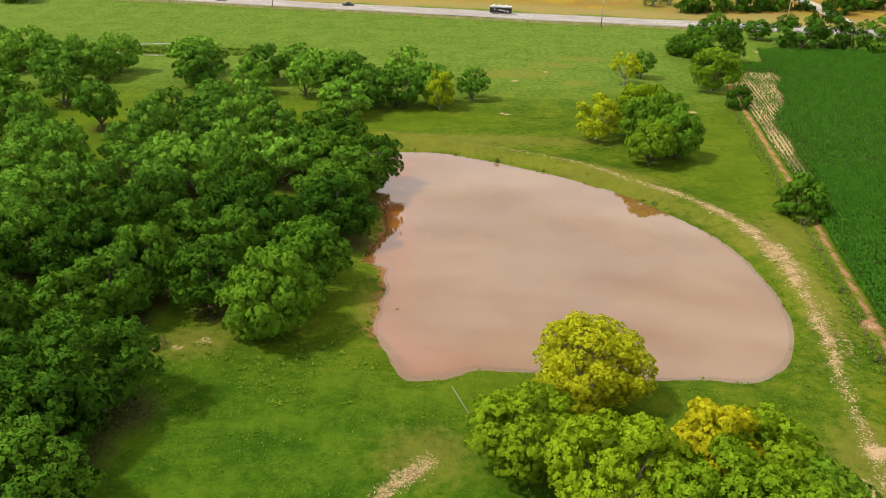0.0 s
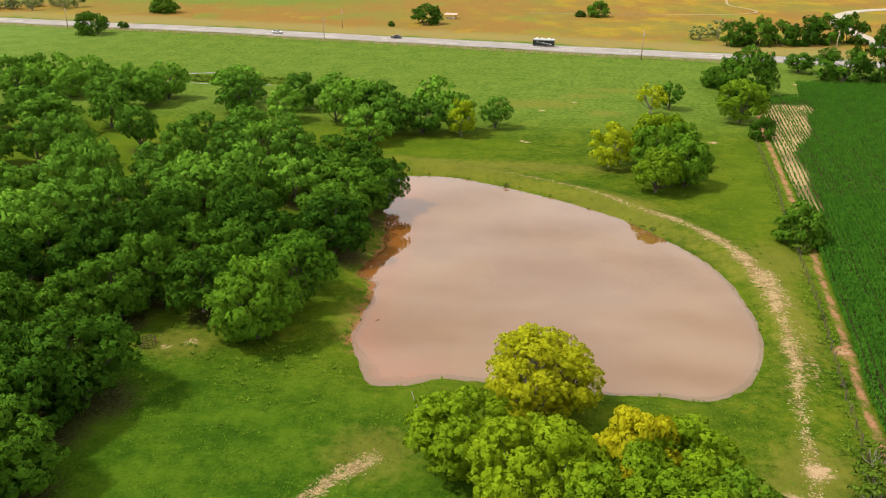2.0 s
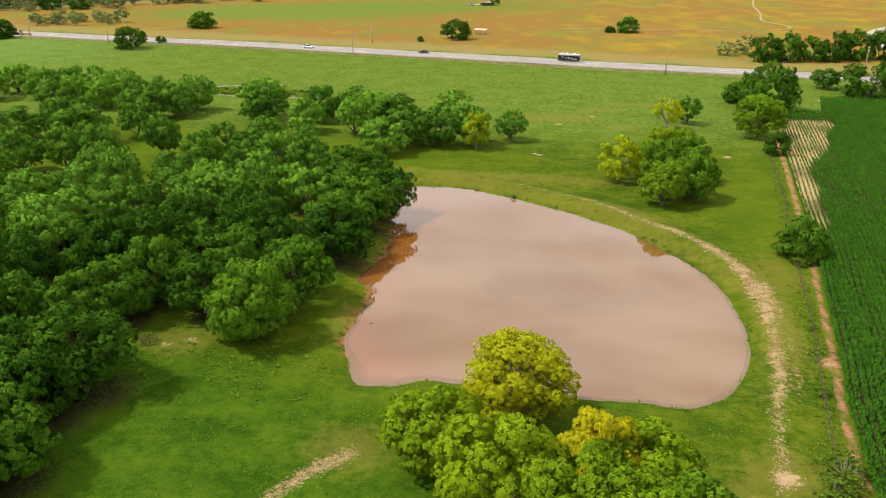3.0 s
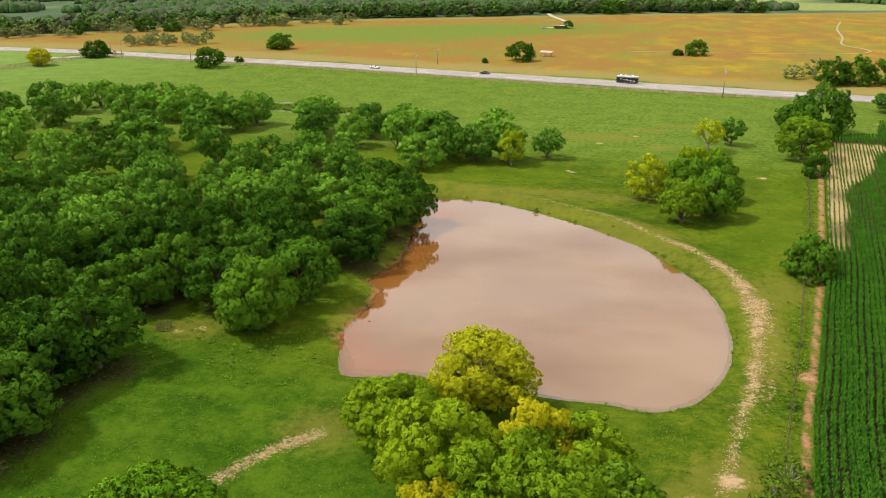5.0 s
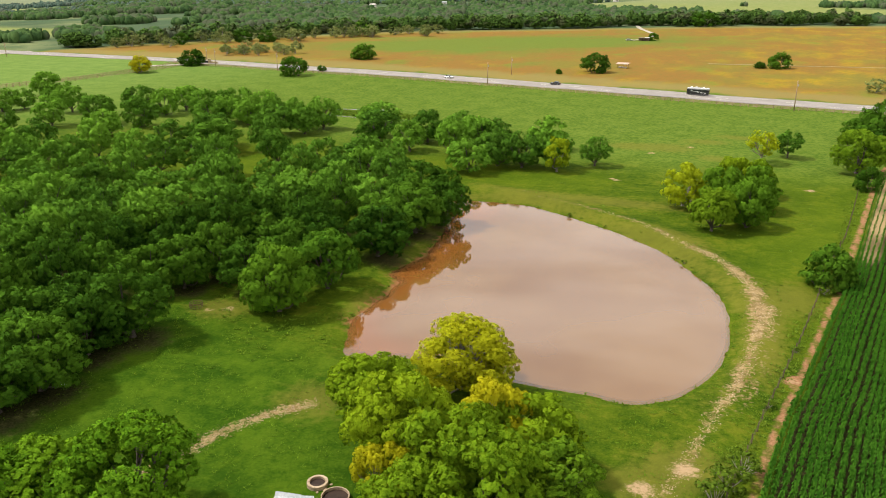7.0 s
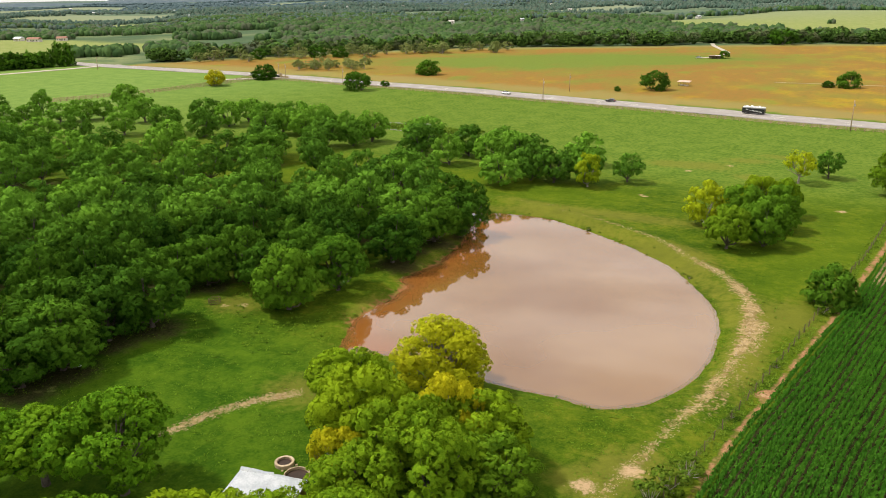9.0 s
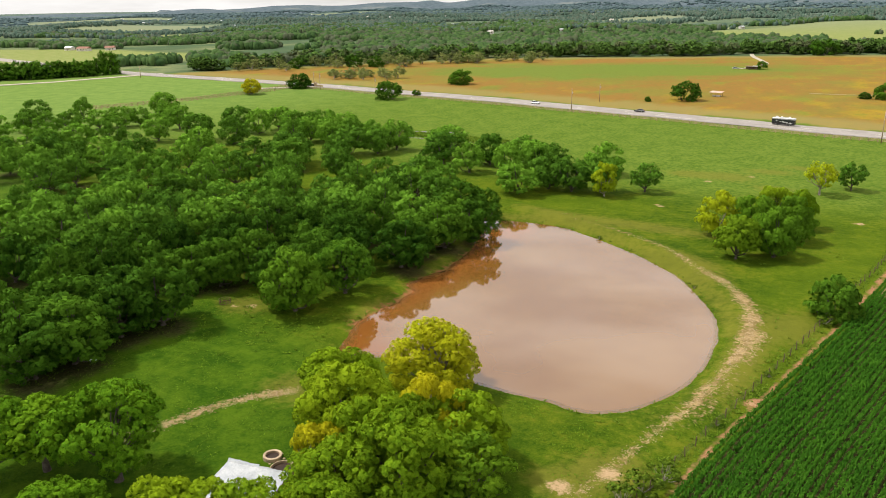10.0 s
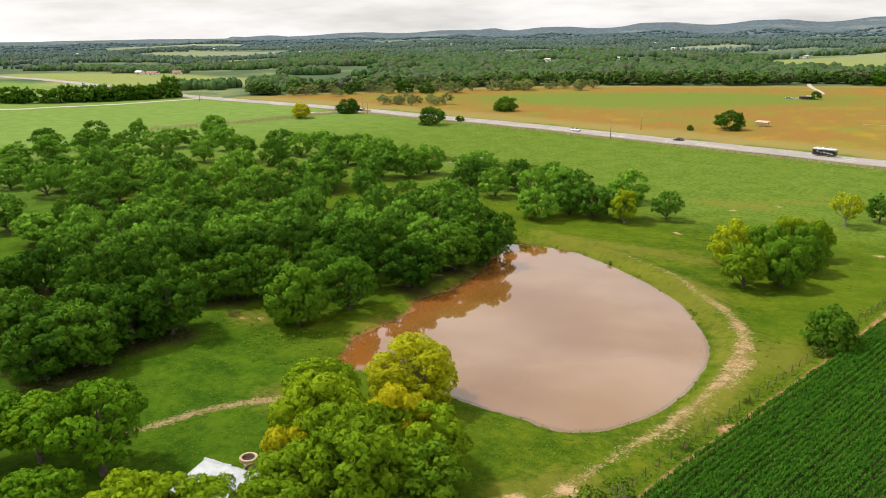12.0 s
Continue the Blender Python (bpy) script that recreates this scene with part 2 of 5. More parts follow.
    gold = k.mix(k.ramp(k.math("ADD", k.attr("flowers"), k.math("MULTIPLY", streak, 30.0)), 42.0, 24.0, 0.0, 0.7), gold, (0.22, 0.19, 0.062))
    edge = k.math("ADD", k.attr("flowers"), k.math("MULTIPLY", k.math("SUBTRACT", streak, 0.5), 30.0))
    color = k.mix(k.ramp(edge, -10.0, -1.0), color, gold)
    # far country: fields and scrub between the woods, haze in the farther colours
    far = k.mix(k.ramp(k.noise(p, 0.0045, 4), 0.42, 0.6), (0.058, 0.092, 0.048), (0.165, 0.19, 0.085))
    scrub = k.noise(p, 0.028, 5, 0.7)
    far = k.mix(k.ramp(scrub, 0.45, 0.62, 0.0, 0.85), far, (0.065, 0.105, 0.050))
    # wooded ground, blued and greyed with distance like air haze
    hazy_canopy = k.mix(k.ramp(k.noise(p, 0.06, 4, 0.7), 0.42, 0.58), (0.066, 0.098, 0.076), (0.112, 0.156, 0.124))
    hazy_canopy = k.mix(k.ramp(k.noise(p, 0.006, 3), 0.56, 0.66, 0.0, 0.6), hazy_canopy, (0.15, 0.185, 0.145))
    far = k.mix(k.ramp(k.attr("far"), 700.0, 1700.0), far, hazy_canopy)
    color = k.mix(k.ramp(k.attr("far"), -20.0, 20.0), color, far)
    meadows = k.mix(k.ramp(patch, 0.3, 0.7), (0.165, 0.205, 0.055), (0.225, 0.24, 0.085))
    # the distant clearings take the same greyer, hazy tone
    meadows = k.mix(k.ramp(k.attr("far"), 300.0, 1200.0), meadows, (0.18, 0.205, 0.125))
    open_land = k.math("ADD", k.attr("clearing"), k.math("MULTIPLY", k.math("SUBTRACT", scrub, 0.5), 0.5))
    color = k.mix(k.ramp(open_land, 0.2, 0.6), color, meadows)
    # fallen leaves and bare brown soil under the wood, darkened for tree shade
    litter_shade = k.math("ADD", k.attr("litter_shade"), k.math("MULTIPLY", k.math("SUBTRACT", tuft, 0.5), 0.8))
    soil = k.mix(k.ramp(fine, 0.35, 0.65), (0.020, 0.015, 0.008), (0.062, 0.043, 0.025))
    color = k.mix(k.ramp(litter_shade, 0.35, 0.9, 0.0, 0.75), color, soil)
    # field soil
    clod = k.mix(k.ramp(fine, 0.35, 0.65), (0.030, 0.028, 0.011), (0.064, 0.056, 0.022))
    clod = k.mix(k.ramp(k.attr("pale"), 0.1, 0.8), clod, k.mix(fine, (0.30, 0.21, 0.100), (0.43, 0.315, 0.165)))
    color = k.mix(k.ramp(k.math("ADD", k.attr("corn"), k.math("MULTIPLY", tuft, 1.2)), 0.3, 1.2), color, clod)
    # red dirt path and muddy shore
    path = k.math("ADD", k.attr("path"), k.math("MULTIPLY", k.math("SUBTRACT", tuft, 0.5), 1.6))
    dirt = k.mix(k.ramp(fine, 0.3, 0.7), (0.225, 0.110, 0.052), (0.365, 0.195, 0.105))
    color = k.mix(k.ramp(path, 0.45, -0.25, 0.0, 0.95), color, dirt)
    shore = k.math("ADD", k.attr("mud"), k.math("MULTIPLY", k.math("SUBTRACT", tuft, 0.5), 1.5))
    color = k.mix(k.ramp(shore, 0.25, 0.9, 0.0, 0.9), color, k.mix(fine, (0.17, 0.065, 0.03), (0.36, 0.15, 0.075)))
    # stony pale tracks with grass breaking through
    crumb = k.noise(p, 1.7, 5, 0.7)
    track = k.math("ADD", k.attr("track"), k.math("MULTIPLY", k.math("SUBTRACT", crumb, 0.47), 6.4))
    track = k.math("ADD", track, k.math("MULTIPLY", k.math("SUBTRACT", patch, 0.46), 3.4))
    stone = k.mix(k.ramp(fine, 0.3, 0.7), (0.23, 0.152, 0.068), (0.41, 0.292, 0.155))
    stone = k.mix(k.ramp(k.noise(p, 0.55, 3), 0.44, 0.60, 0.0, 0.75), stone, (0.165, 0.112, 0.045))
    color = k.mix(k.ramp(track, 0.5, -0.9, 0.0, 0.9), color, stone)
    bare = k.math("ADD", k.attr("bare"), k.math("MULTIPLY", k.math("SUBTRACT", crumb, 0.5), 1.5))
    color = k.mix(k.ramp(bare, 0.40, 0.85), color, k.mix(fine, (0.30, 0.20, 0.105), (0.44, 0.31, 0.18)))
    k.bump(k.math("ADD", k.math("MULTIPLY", fine, 0.4), k.math("MULTIPLY", tuft, 0.9)), 0.8, 0.25)
    return k.done(color, 0.95, 0.02)


GROUND = ground_material()


def hill_material():
    """Woods on far slopes, distance haze mixed into their blue-grey, with paler clearings."""
    k = Kit("hazy_hill_woods")
    p = k.position()
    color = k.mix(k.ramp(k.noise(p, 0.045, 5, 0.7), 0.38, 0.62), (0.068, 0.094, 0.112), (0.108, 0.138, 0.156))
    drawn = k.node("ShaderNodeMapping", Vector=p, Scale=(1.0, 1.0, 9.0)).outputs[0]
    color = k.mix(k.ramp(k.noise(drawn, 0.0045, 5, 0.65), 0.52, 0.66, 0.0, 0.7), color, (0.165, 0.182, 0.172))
    return k.done(color, 0.95, 0.02)


HILLS = hill_material()
ASPHALT = plain("asphalt", (0.225, 0.20, 0.18), (0.30, 0.268, 0.245), 0.12, 0.9)
PAINT = plain("road_paint", (0.5, 0.46, 0.30), (0.72, 0.70, 0.62), 0.5, 0.8)
DRY_PATH = plain("dry_path", (0.24, 0.19, 0.08), (0.34, 0.27, 0.13), 0.3, 0.95)
GRAVEL = plain("pale_gravel", (0.30, 0.26, 0.20), (0.44, 0.39, 0.31), 0.3, 0.95)
STONE = plain("limestone", (0.32, 0.235, 0.135), (0.53, 0.41, 0.255), 1.5, 0.9, relief=0.01)
CONCRETE = plain("old_concrete", (0.33, 0.24, 0.15), (0.52, 0.40, 0.27), 0.8, 0.9, relief=0.01)
DARK_WATER = plain("tank_water", (0.030, 0.020, 0.015), (0.060, 0.038, 0.028), 0.8, 0.5, spec=0.15)
POOL = plain("creek_water", (0.06, 0.055, 0.04), (0.11, 0.10, 0.075), 0.3, 0.12, spec=1.0)
TIN = plain("galvanised_roof", (0.36, 0.38, 0.40), (0.54, 0.55, 0.56), 0.6, 0.5, metal=0.3)
TIN_DARK = plain("rusty_tin", (0.16, 0.10, 0.07), (0.33, 0.24, 0.18), 1.2, 0.8)
WOOD = plain("weathered_wood", (0.085, 0.058, 0.038), (0.19, 0.135, 0.09), 1.6, 0.9)
WOOD_BROWN = plain("brown_fence_wood", (0.27, 0.175, 0.105), (0.42, 0.30, 0.19), 0.8, 0.9)
RUST = plain("rusty_steel", (0.06, 0.035, 0.025), (0.14, 0.075, 0.045), 2.0, 0.8, metal=0.3)
OLD_WIRE = plain("old_wire", (0.055, 0.032, 0.02), (0.11, 0.065, 0.04), 2.0, 0.9)
RUBBER = plain("tyre_rubber", (0.02, 0.02, 0.02), (0.05, 0.05, 0.05), 3.0, 0.9)
CHROME = plain("wheel_metal", (0.4, 0.4, 0.4), (0.6, 0.6, 0.6), 3.0, 0.35, metal=0.9)
BLACK_PAINT = plain("black_paint", (0.012, 0.012, 0.014), (0.03, 0.03, 0.032), 1.0, 0.25, spec=0.5)
SILVER_PAINT = plain("silver_paint", (0.45, 0.45, 0.46), (0.6, 0.6, 0.61), 1.0, 0.3, metal=0.4)
WHITE_PAINT = plain("white_paint", (0.70, 0.69, 0.66), (0.80, 0.79, 0.77), 1.0, 0.4)
GLASS_DARK = plain("tinted_glass", (0.015, 0.018, 0.02), (0.03, 0.033, 0.036), 1.0, 0.06, spec=0.6)
LAMP_LENS = plain("lamp_lens", (0.55, 0.5, 0.45), (0.75, 0.7, 0.65), 2.0, 0.2)
RED_LENS = plain("red_lens", (0.30, 0.01, 0.01), (0.42, 0.02, 0.02), 2.0, 0.2)
ROOF_RED = plain("red_brown_roof", (0.20, 0.09, 0.06), (0.30, 0.15, 0.10), 0.4, 0.8)
WALL_PALE = plain("pale_wall", (0.55, 0.50, 0.44), (0.70, 0.66, 0.60), 0.4, 0.85)


# ---- geometry tools ----
def mesh(name, V, F, normals=None, smooth=False):
    V, F = np.asarray(V, dtype=np.float32), np.asarray(F, dtype=np.int32)
    me = bpy.data.meshes.new(name)
    n, m, k = len(V), len(F), F.shape[1]
    me.vertices.add(n)
    me.vertices.foreach_set("co", V.ravel())
    me.loops.add(m * k)
    me.loops.foreach_set("vertex_index", F.ravel())
    me.polygons.add(m)
    me.polygons.foreach_set("loop_start", np.arange(0, m * k, k, dtype=np.int32))
    me.update(calc_edges=True)
    me.polygons.foreach_set("use_smooth", np.full(m, bool(smooth or normals is not None)))
    if normals is not None:
        me.normals_split_custom_set_from_vertices(normals)
    return me


def piece(name, me, mat, parent=None, label="", at=None):
    ob = new(name, me)
    if not me.materials:
        me.materials.append(mat)
    if parent is not None:
        ob.parent = parent
    if at is not None:
        ob.matrix_basis = at
    return tagged(ob, label=label)


def part(name, bm, mat, parent, label="", smooth=False):
    """Links a bmesh as one mesh under a thing or under a part."""
    me = bpy.data.meshes.new(name)
    bm.normal_update()
    bm.to_mesh(me)
    bm.free()
    if smooth:
        me.polygons.foreach_set("use_smooth", np.full(len(me.polygons), True))
    return piece(name, me, mat, parent, label)


def box(bm, x0, x1, y0, y1, z0, z1, bevel=0.0):
    made = bmesh.ops.create_cube(bm, size=1.0, matrix=Matrix.Translation(((x0 + x1) / 2, (y0 + y1) / 2, (z0 + z1) / 2)) @ Matrix.Diagonal((x1 - x0, y1 - y0, z1 - z0, 1)))
    if bevel:
        edges = list({e for v in made["verts"] for e in v.link_edges})
        bmesh.ops.bevel(bm, geom=edges, offset=bevel, segments=1, affect="EDGES")
    return bm


def cyl(bm, x, y, z0, z1, r0, r1=None, n=12, caps=True):
    bmesh.ops.create_cone(bm, cap_ends=caps, segments=n, radius1=r0, radius2=r0 if r1 is None else r1, depth=z1 - z0,
                          matrix=Matrix.Translation((x, y, (z0 + z1) / 2)))
    return bm


def axle(bm, x, y, z, r, w, n=14):
    """A short cylinder along y."""
    bmesh.ops.create_cone(bm, cap_ends=True, segments=n, radius1=r, radius2=r, depth=w, matrix=pose(x, y, z, 90, 0, 0))
    return bm


def thing(name, label, category, at=None, group="", kind=""):
    ob = new(name)
    ob.empty_display_size = 0.3
    if at is not None:
        ob.matrix_basis = at
    return tagged(ob, label, category, group, kind)


def tube(points, radii, n=7):
    """Vertices and quads of a tube along points."""
    P = np.asarray(points, float)
    T = np.gradient(P, axis=0)
    T /= np.linalg.norm(T, axis=1)[:, None] + 1e-9
    side = np.cross(T, np.where(np.abs(T[:, 2:3]) > 0.9, [[1.0, 0, 0]], [[0, 0, 1.0]]))
    side /= np.linalg.norm(side, axis=1)[:, None] + 1e-9
    up = np.cross(side, T)
    a = np.linspace(0, 2 * np.pi, n, endpoint=False)
    ring = np.cos(a)[None, :, None] * side[:, None, :] + np.sin(a)[None, :, None] * up[:, None, :]
    V = (P[:, None, :] + ring * np.asarray(radii, float)[:, None, None]).reshape(-1, 3)
    i, j = np.meshgrid(np.arange(len(P) - 1), np.arange(n), indexing="ij")
    j2 = (j + 1) % n
    F = np.stack([i * n + j, i * n + j2, (i + 1) * n + j2, (i + 1) * n + j], -1).reshape(-1, 4)
    return V, F


def join(blocks):
    V, F, at = [], [], 0
    for v, f in blocks:
        V.append(v)
        F.append(f + at)
        at += len(v)
    return np.concatenate(V), np.concatenate(F)


def unit(v):
    return v / (np.linalg.norm(v, axis=-1, keepdims=True) + 1e-9)


def spiral(n, low=-1.0):
    """Even directions on a ball, from the top down to z = low."""
    i = np.arange(n) + 0.5
    z = 1 - (1 - low) * i / n
    a = np.pi * (1 + 5 ** 0.5) * i
    r = np.sqrt(np.maximum(0, 1 - z * z))
    return np.stack([r * np.cos(a), r * np.sin(a), z], -1)


def quads(center, normal, size, rng, slim=0.85):
    """One pointed leaf spray at each centre, facing its normal. Returns vertices and quads."""
    n = len(center)
    u = unit(np.cross(normal, rng.normal(size=(n, 3))))
    v = np.cross(normal, u)
    s = size[:, None] * 0.5
    droop = normal * s * 0.35
    V = np.stack([center - u * s - droop, center - v * s * slim, center + u * s - droop, center + v * s * slim], 1).reshape(-1, 3)
    return V, np.arange(4 * n, dtype=np.int32).reshape(-1, 4)


def spread_boughs(rng, height, width, low, count, lumps, even):
    """Centres and radii of the boughs of a crown that is made up of a few unequal masses."""
    c = np.array([0, 0, (height + low) / 2])
    half = (height - low) / 2
    mc, mr = [c + np.array([0, 0, half * 0.08])], [np.array([width * 0.40, width * 0.40, half * 0.95])]
    for k in range(lumps):
        a = 2 * math.pi * k / max(lumps, 1) + rng.normal(scale=0.35)
        rho = width * rng.uniform(0.13, 0.23)
        side = max(width / 2 - rho, 0.1) * rng.uniform(1.0, 1.15)
        mc.append(c + np.array([rho * math.cos(a), rho * math.sin(a), half * rng.uniform(-0.28, 0.12)]))
        mr.append(np.array([side, side, half * rng.uniform(0.68, 0.9)]))
    mc, mr = np.array(mc), np.array(mr)
    pos, rad = [], []
    each = max(4, round(count * 2.4 / len(mc)))
    for i in range(len(mc)):
        d = unit(spiral(each, -0.9) + rng.normal(scale=0.14, size=(each, 3)))
        r = width * rng.uniform(0.085, 0.14, each)
        p = mc[i] + d * np.maximum(mr[i] - r[:, None] * 0.7, 0.15) * rng.uniform(0.80 + 0.12 * even, 1.10 - 0.05 * even, (each, 1))
        deep = np.linalg.norm((p[:, None, :] - mc[None]) / mr[None], axis=2)
        deep[:, i] = 9
        ok = deep.min(1) > 0.72
        pos.append(p[ok])
        rad.append(r[ok])
    return c, np.concatenate(pos), np.concatenate(rad)


def apart(P, gap):
    """Which of the points to keep so that none lies nearer than gap to another."""
    keep = []
    for i in range(len(P)):
        if not keep or (np.square(P[keep] - P[i]).sum(1) > gap * gap).all():
            keep.append(i)
    return np.array(keep, int)


def crown_mesh(name, rng, height, width, low, boughs, gap, leaves, size, core=0.72, keep=1.0, lumps=4, even=0.4):
    """A crown: masses carry boughs, boughs carry small domed clumps of leaf sprays with shaded gaps between them."""
    c, pos, rad = spread_boughs(rng, height, width, low, boughs, lumps, even)
    P, D = [], []
    for i in range(len(pos)):
        n = max(8, int(30 * (rad[i] / gap) ** 2))
        d = unit(spiral(n, -0.2) + rng.normal(scale=0.25, size=(n, 3)))
        p = pos[i] + d * rad[i] * np.array([1.1, 1.1, 0.62 + 0.2 * even]) * rng.uniform(0.94, 1.05, (n, 1))
        far = np.linalg.norm(p[:, None, :] - pos[None], axis=2) / rad[None]
        far[:, i] = 9
        ok = (far.min(1) > 0.84) & (p[:, 2] > low - 0.4) & (rng.random(n) < keep)
        P.append(p[ok])
        D.append(d[ok])
    P, D = np.concatenate(P), np.concatenate(D)
    pick = rng.permutation(len(P))
    pick = pick[apart(P[pick], gap)]
    P, D = P[pick], D[pick]
    n = len(P)
    A = unit(D * 0.75 + unit(P - c) * 0.2 + np.array([0, 0, 0.35]))
    off = unit(rng.normal(size=(n, leaves, 3)) + A[:, None, :] * 1.0)
    reach = gap * 0.66 * rng.uniform(0.75, 1.3, (n, 1, 1))
    lift = (off * A[:, None, :]).sum(2, keepdims=True)
    spot = (off - A[:, None, :] * lift * 0.3) * reach * rng.uniform(0.6, 1.08, (n, leaves, 1))
    centre = (P[:, None, :] + spot).reshape(-1, 3)
    facing = unit(off * 0.9 + A[:, None, :] * 0.3 + rng.normal(scale=0.42, size=(n, leaves, 3))).reshape(-1, 3)
    V, F = quads(centre, facing, size * rng.uniform(0.6, 1.4, len(centre)), rng)
    soft = unit(off.reshape(-1, 3) * 0.28 + np.repeat(D * 0.9 + unit(P - c) * 0.3, leaves, 0) + facing * 0.12)
    N = np.repeat(soft, 4, 0)
    if core:
        # the inner leaf mass: larger sprays round the heart of each bough
        inner = 26
        d = unit(rng.normal(size=(len(pos), inner, 3)) + np.array([0, 0, 0.3]))
        c2 = (pos[:, None, :] + d * rad[:, None, None] * core * rng.uniform(0.75, 1.15, (len(pos), inner, 1))).reshape(-1, 3)
        f2 = unit(d.reshape(-1, 3) + rng.normal(scale=0.4, size=(len(c2), 3)))
        V2, F2 = quads(c2, f2, np.repeat(rad, inner) * rng.uniform(0.6, 1.0, len(c2)), rng)
        N = np.concatenate([N, np.repeat(unit(f2 + d.reshape(-1, 3)), 4, 0)])
        F = np.concatenate([F, F2 + len(V)])
        V = np.concatenate([V, V2])
    return mesh(name, V, F, N), pos, rad


def trunk_mesh(name, rng, height, width, low, pos, rad, limbs=9, girth=1.0):
    fork = low * 0.75 + 0.3
    r0 = 0.034 * height * girth
    lean = rng.normal(scale=0.05, size=2) * fork
    base = [(0, 0, -0.25), (0, 0, 0.05), (lean[0] * 0.4, lean[1] * 0.4, fork * 0.5), (lean[0], lean[1], fork), (lean[0] * 1.4, lean[1] * 1.4, fork + height * 0.22)]
    blocks = [tube(base, [r0 * 1.7, r0 * 1.3, r0, r0 * 0.9, r0 * 0.35], 9)]
    for i in rng.permutation(len(pos))[:limbs]:
        a = np.array([lean[0], lean[1], fork * rng.uniform(0.8, 1.15)])
        b = pos[i] + np.array([0, 0, rad[i] * 0.2])
        mid = a * 0.5 + b * 0.5 + np.array([0, 0, -0.06 * height]) + rng.normal(scale=0.25, size=3)
        blocks.append(tube([a, a * 0.7 + mid * 0.3, mid, b], [r0 * 0.55, r0 * 0.45, r0 * 0.32, r0 * 0.1], 5))
        for _ in range(2 if limbs > 12 else 1):
            e = pos[i] + unit(rng.normal(size=3)) * rad[i] * 0.9
            blocks.append(tube([mid, mid * 0.45 + e * 0.55 + rng.normal(scale=0.15, size=3), e], [r0 * 0.22, r0 * 0.15, r0 * 0.05], 4))
    V, F = join(blocks)
    return mesh(name, V, F, smooth=True)


class Species:
    """A few grown shapes of one kind of tree, 10 m high and 11 m wide, from which trees are placed."""

    def __init__(self, name, category, leaf, bark, shapes, seed, boughs=26, gap=1.0, leaves=14, size=0.6, low=1.0, core=0.72, keep=1.0, limbs=9, girth=1.0, lumps=4, even=0.4, sink=0.0):
        self.name, self.category, self.shapes, self.turn, self.sink = name, category, [], 0, sink
        for s in range(shapes):
            rng = np.random.default_rng(seed * 100 + s)
            lowest = low * rng.uniform(0.85, 1.15)
            crown, pos, rad = crown_mesh("crown", rng, 10.0, 11.0, lowest, boughs + s % 3, gap, leaves, size, core, keep, lumps + s % 2, even)
            crown.materials.append(leaf)
            trunk = trunk_mesh("trunk", rng, 10.0, 11.0, lowest, pos, rad, limbs, girth)
            trunk.materials.append(bark)
            self.shapes.append((trunk, crown))

    def plant(self, x, y, width, height, label, group="", name=""):
        i = self.turn
        self.turn += 1
        trunk, crown = self.shapes[i % len(self.shapes)]
        height *= 1 + self.sink
        m = pose(x, y, terrain(x, y) - height * self.sink, 0, 0, (i * 137.5) % 360) @ Matrix.Diagonal((width / 11, width / 11, height / 10, 1))
        root = thing(name or self.name, label, self.category, m, group)
        piece("trunk", trunk, None, root)
        piece("crown", crown, None, root)
        return root


# ---- plan of the place, metres ----
def smooth_line(points, closed=False, steps=5):
    """A Catmull-Rom line through points."""
    P = np.array(points, float)
    n = len(P)
    out = []
    for i in range(n if closed else n - 1):
        a, b, c, d = (P[(i + k) % n] if closed else P[min(max(i + k, 0), n - 1)] for k in (-1, 0, 1, 2))
        for t in np.arange(steps) / steps:
            out.append(0.5 * (2 * b + (c - a) * t + (2 * a - 5 * b + 4 * c - d) * t * t + (3 * b - a - 3 * c + d) * t ** 3))
    if not closed:
        out.append(P[-1])
    return np.array(out)


SHORE = smooth_line([(-18, 155), (-11, 157.2), (-3.5, 157.6), (1, 156.9), (6, 154.3), (11.2, 151.6), (20.5, 145.8), (27, 140.8), (32.5, 135.9), (37, 129.6), (40.2, 124.8),
                     (42.3, 121.2), (44.3, 116.5), (45.9, 110.8), (46.5, 105.4), (46.8, 98), (45.8, 90.8), (44.3, 86), (42, 81.4), (39.6, 78.6), (36.8, 76.8), (33, 76.7), (30.8, 77.2),
                     (27, 76.8), (19.3, 77.2), (12, 78), (4, 78.2), (0, 76.6), (-4.6, 76.2), (-6.5, 80.6), (-8.2, 84.5), (-9, 87.4), (-8.5, 91.8), (-8.6, 94.5), (-7.9, 98), (-8.7, 101.5), (-8.4, 104.2),
                     (-11.6, 106.6), (-11.3, 110.5), (-10.3, 114), (-9.2, 117.7), (-9.8, 121.5), (-10.6, 129.5), (-11.8, 135), (-15, 143), (-19.5, 150.5)], True, 4)
TRACK = smooth_line([(-16, 167), (-4, 164), (4.5, 160.6), (13.8, 156.6), (21.5, 152), (28.8, 147), (38.2, 137), (42.8, 132.6), (48.3, 123.6), (50.7, 114.5), (51.2, 106), (50.5, 98.4), (48.8, 86), (46.1, 75.3), (44, 64.6), (41, 52), (40, 40)])
SPUR = smooth_line([(53, 112), (52.8, 106), (52.8, 99.4), (51.9, 92), (50.7, 83.7), (48.5, 76.8), (47, 70.7)])
SOUTH_TRACK = smooth_line([(-12, 41), (-10, 46.5), (-8.4, 52), (-5.2, 57.4), (-1.7, 61.1)])
PATH_LINE = smooth_line([(25, -110), (37, -30), (45, 20), (49, 45), (52, 66), (54, 78), (56, 87), (58, 97), (60.5, 110), (64, 127), (68, 150), (73, 179), (79, 213), (84, 228)])
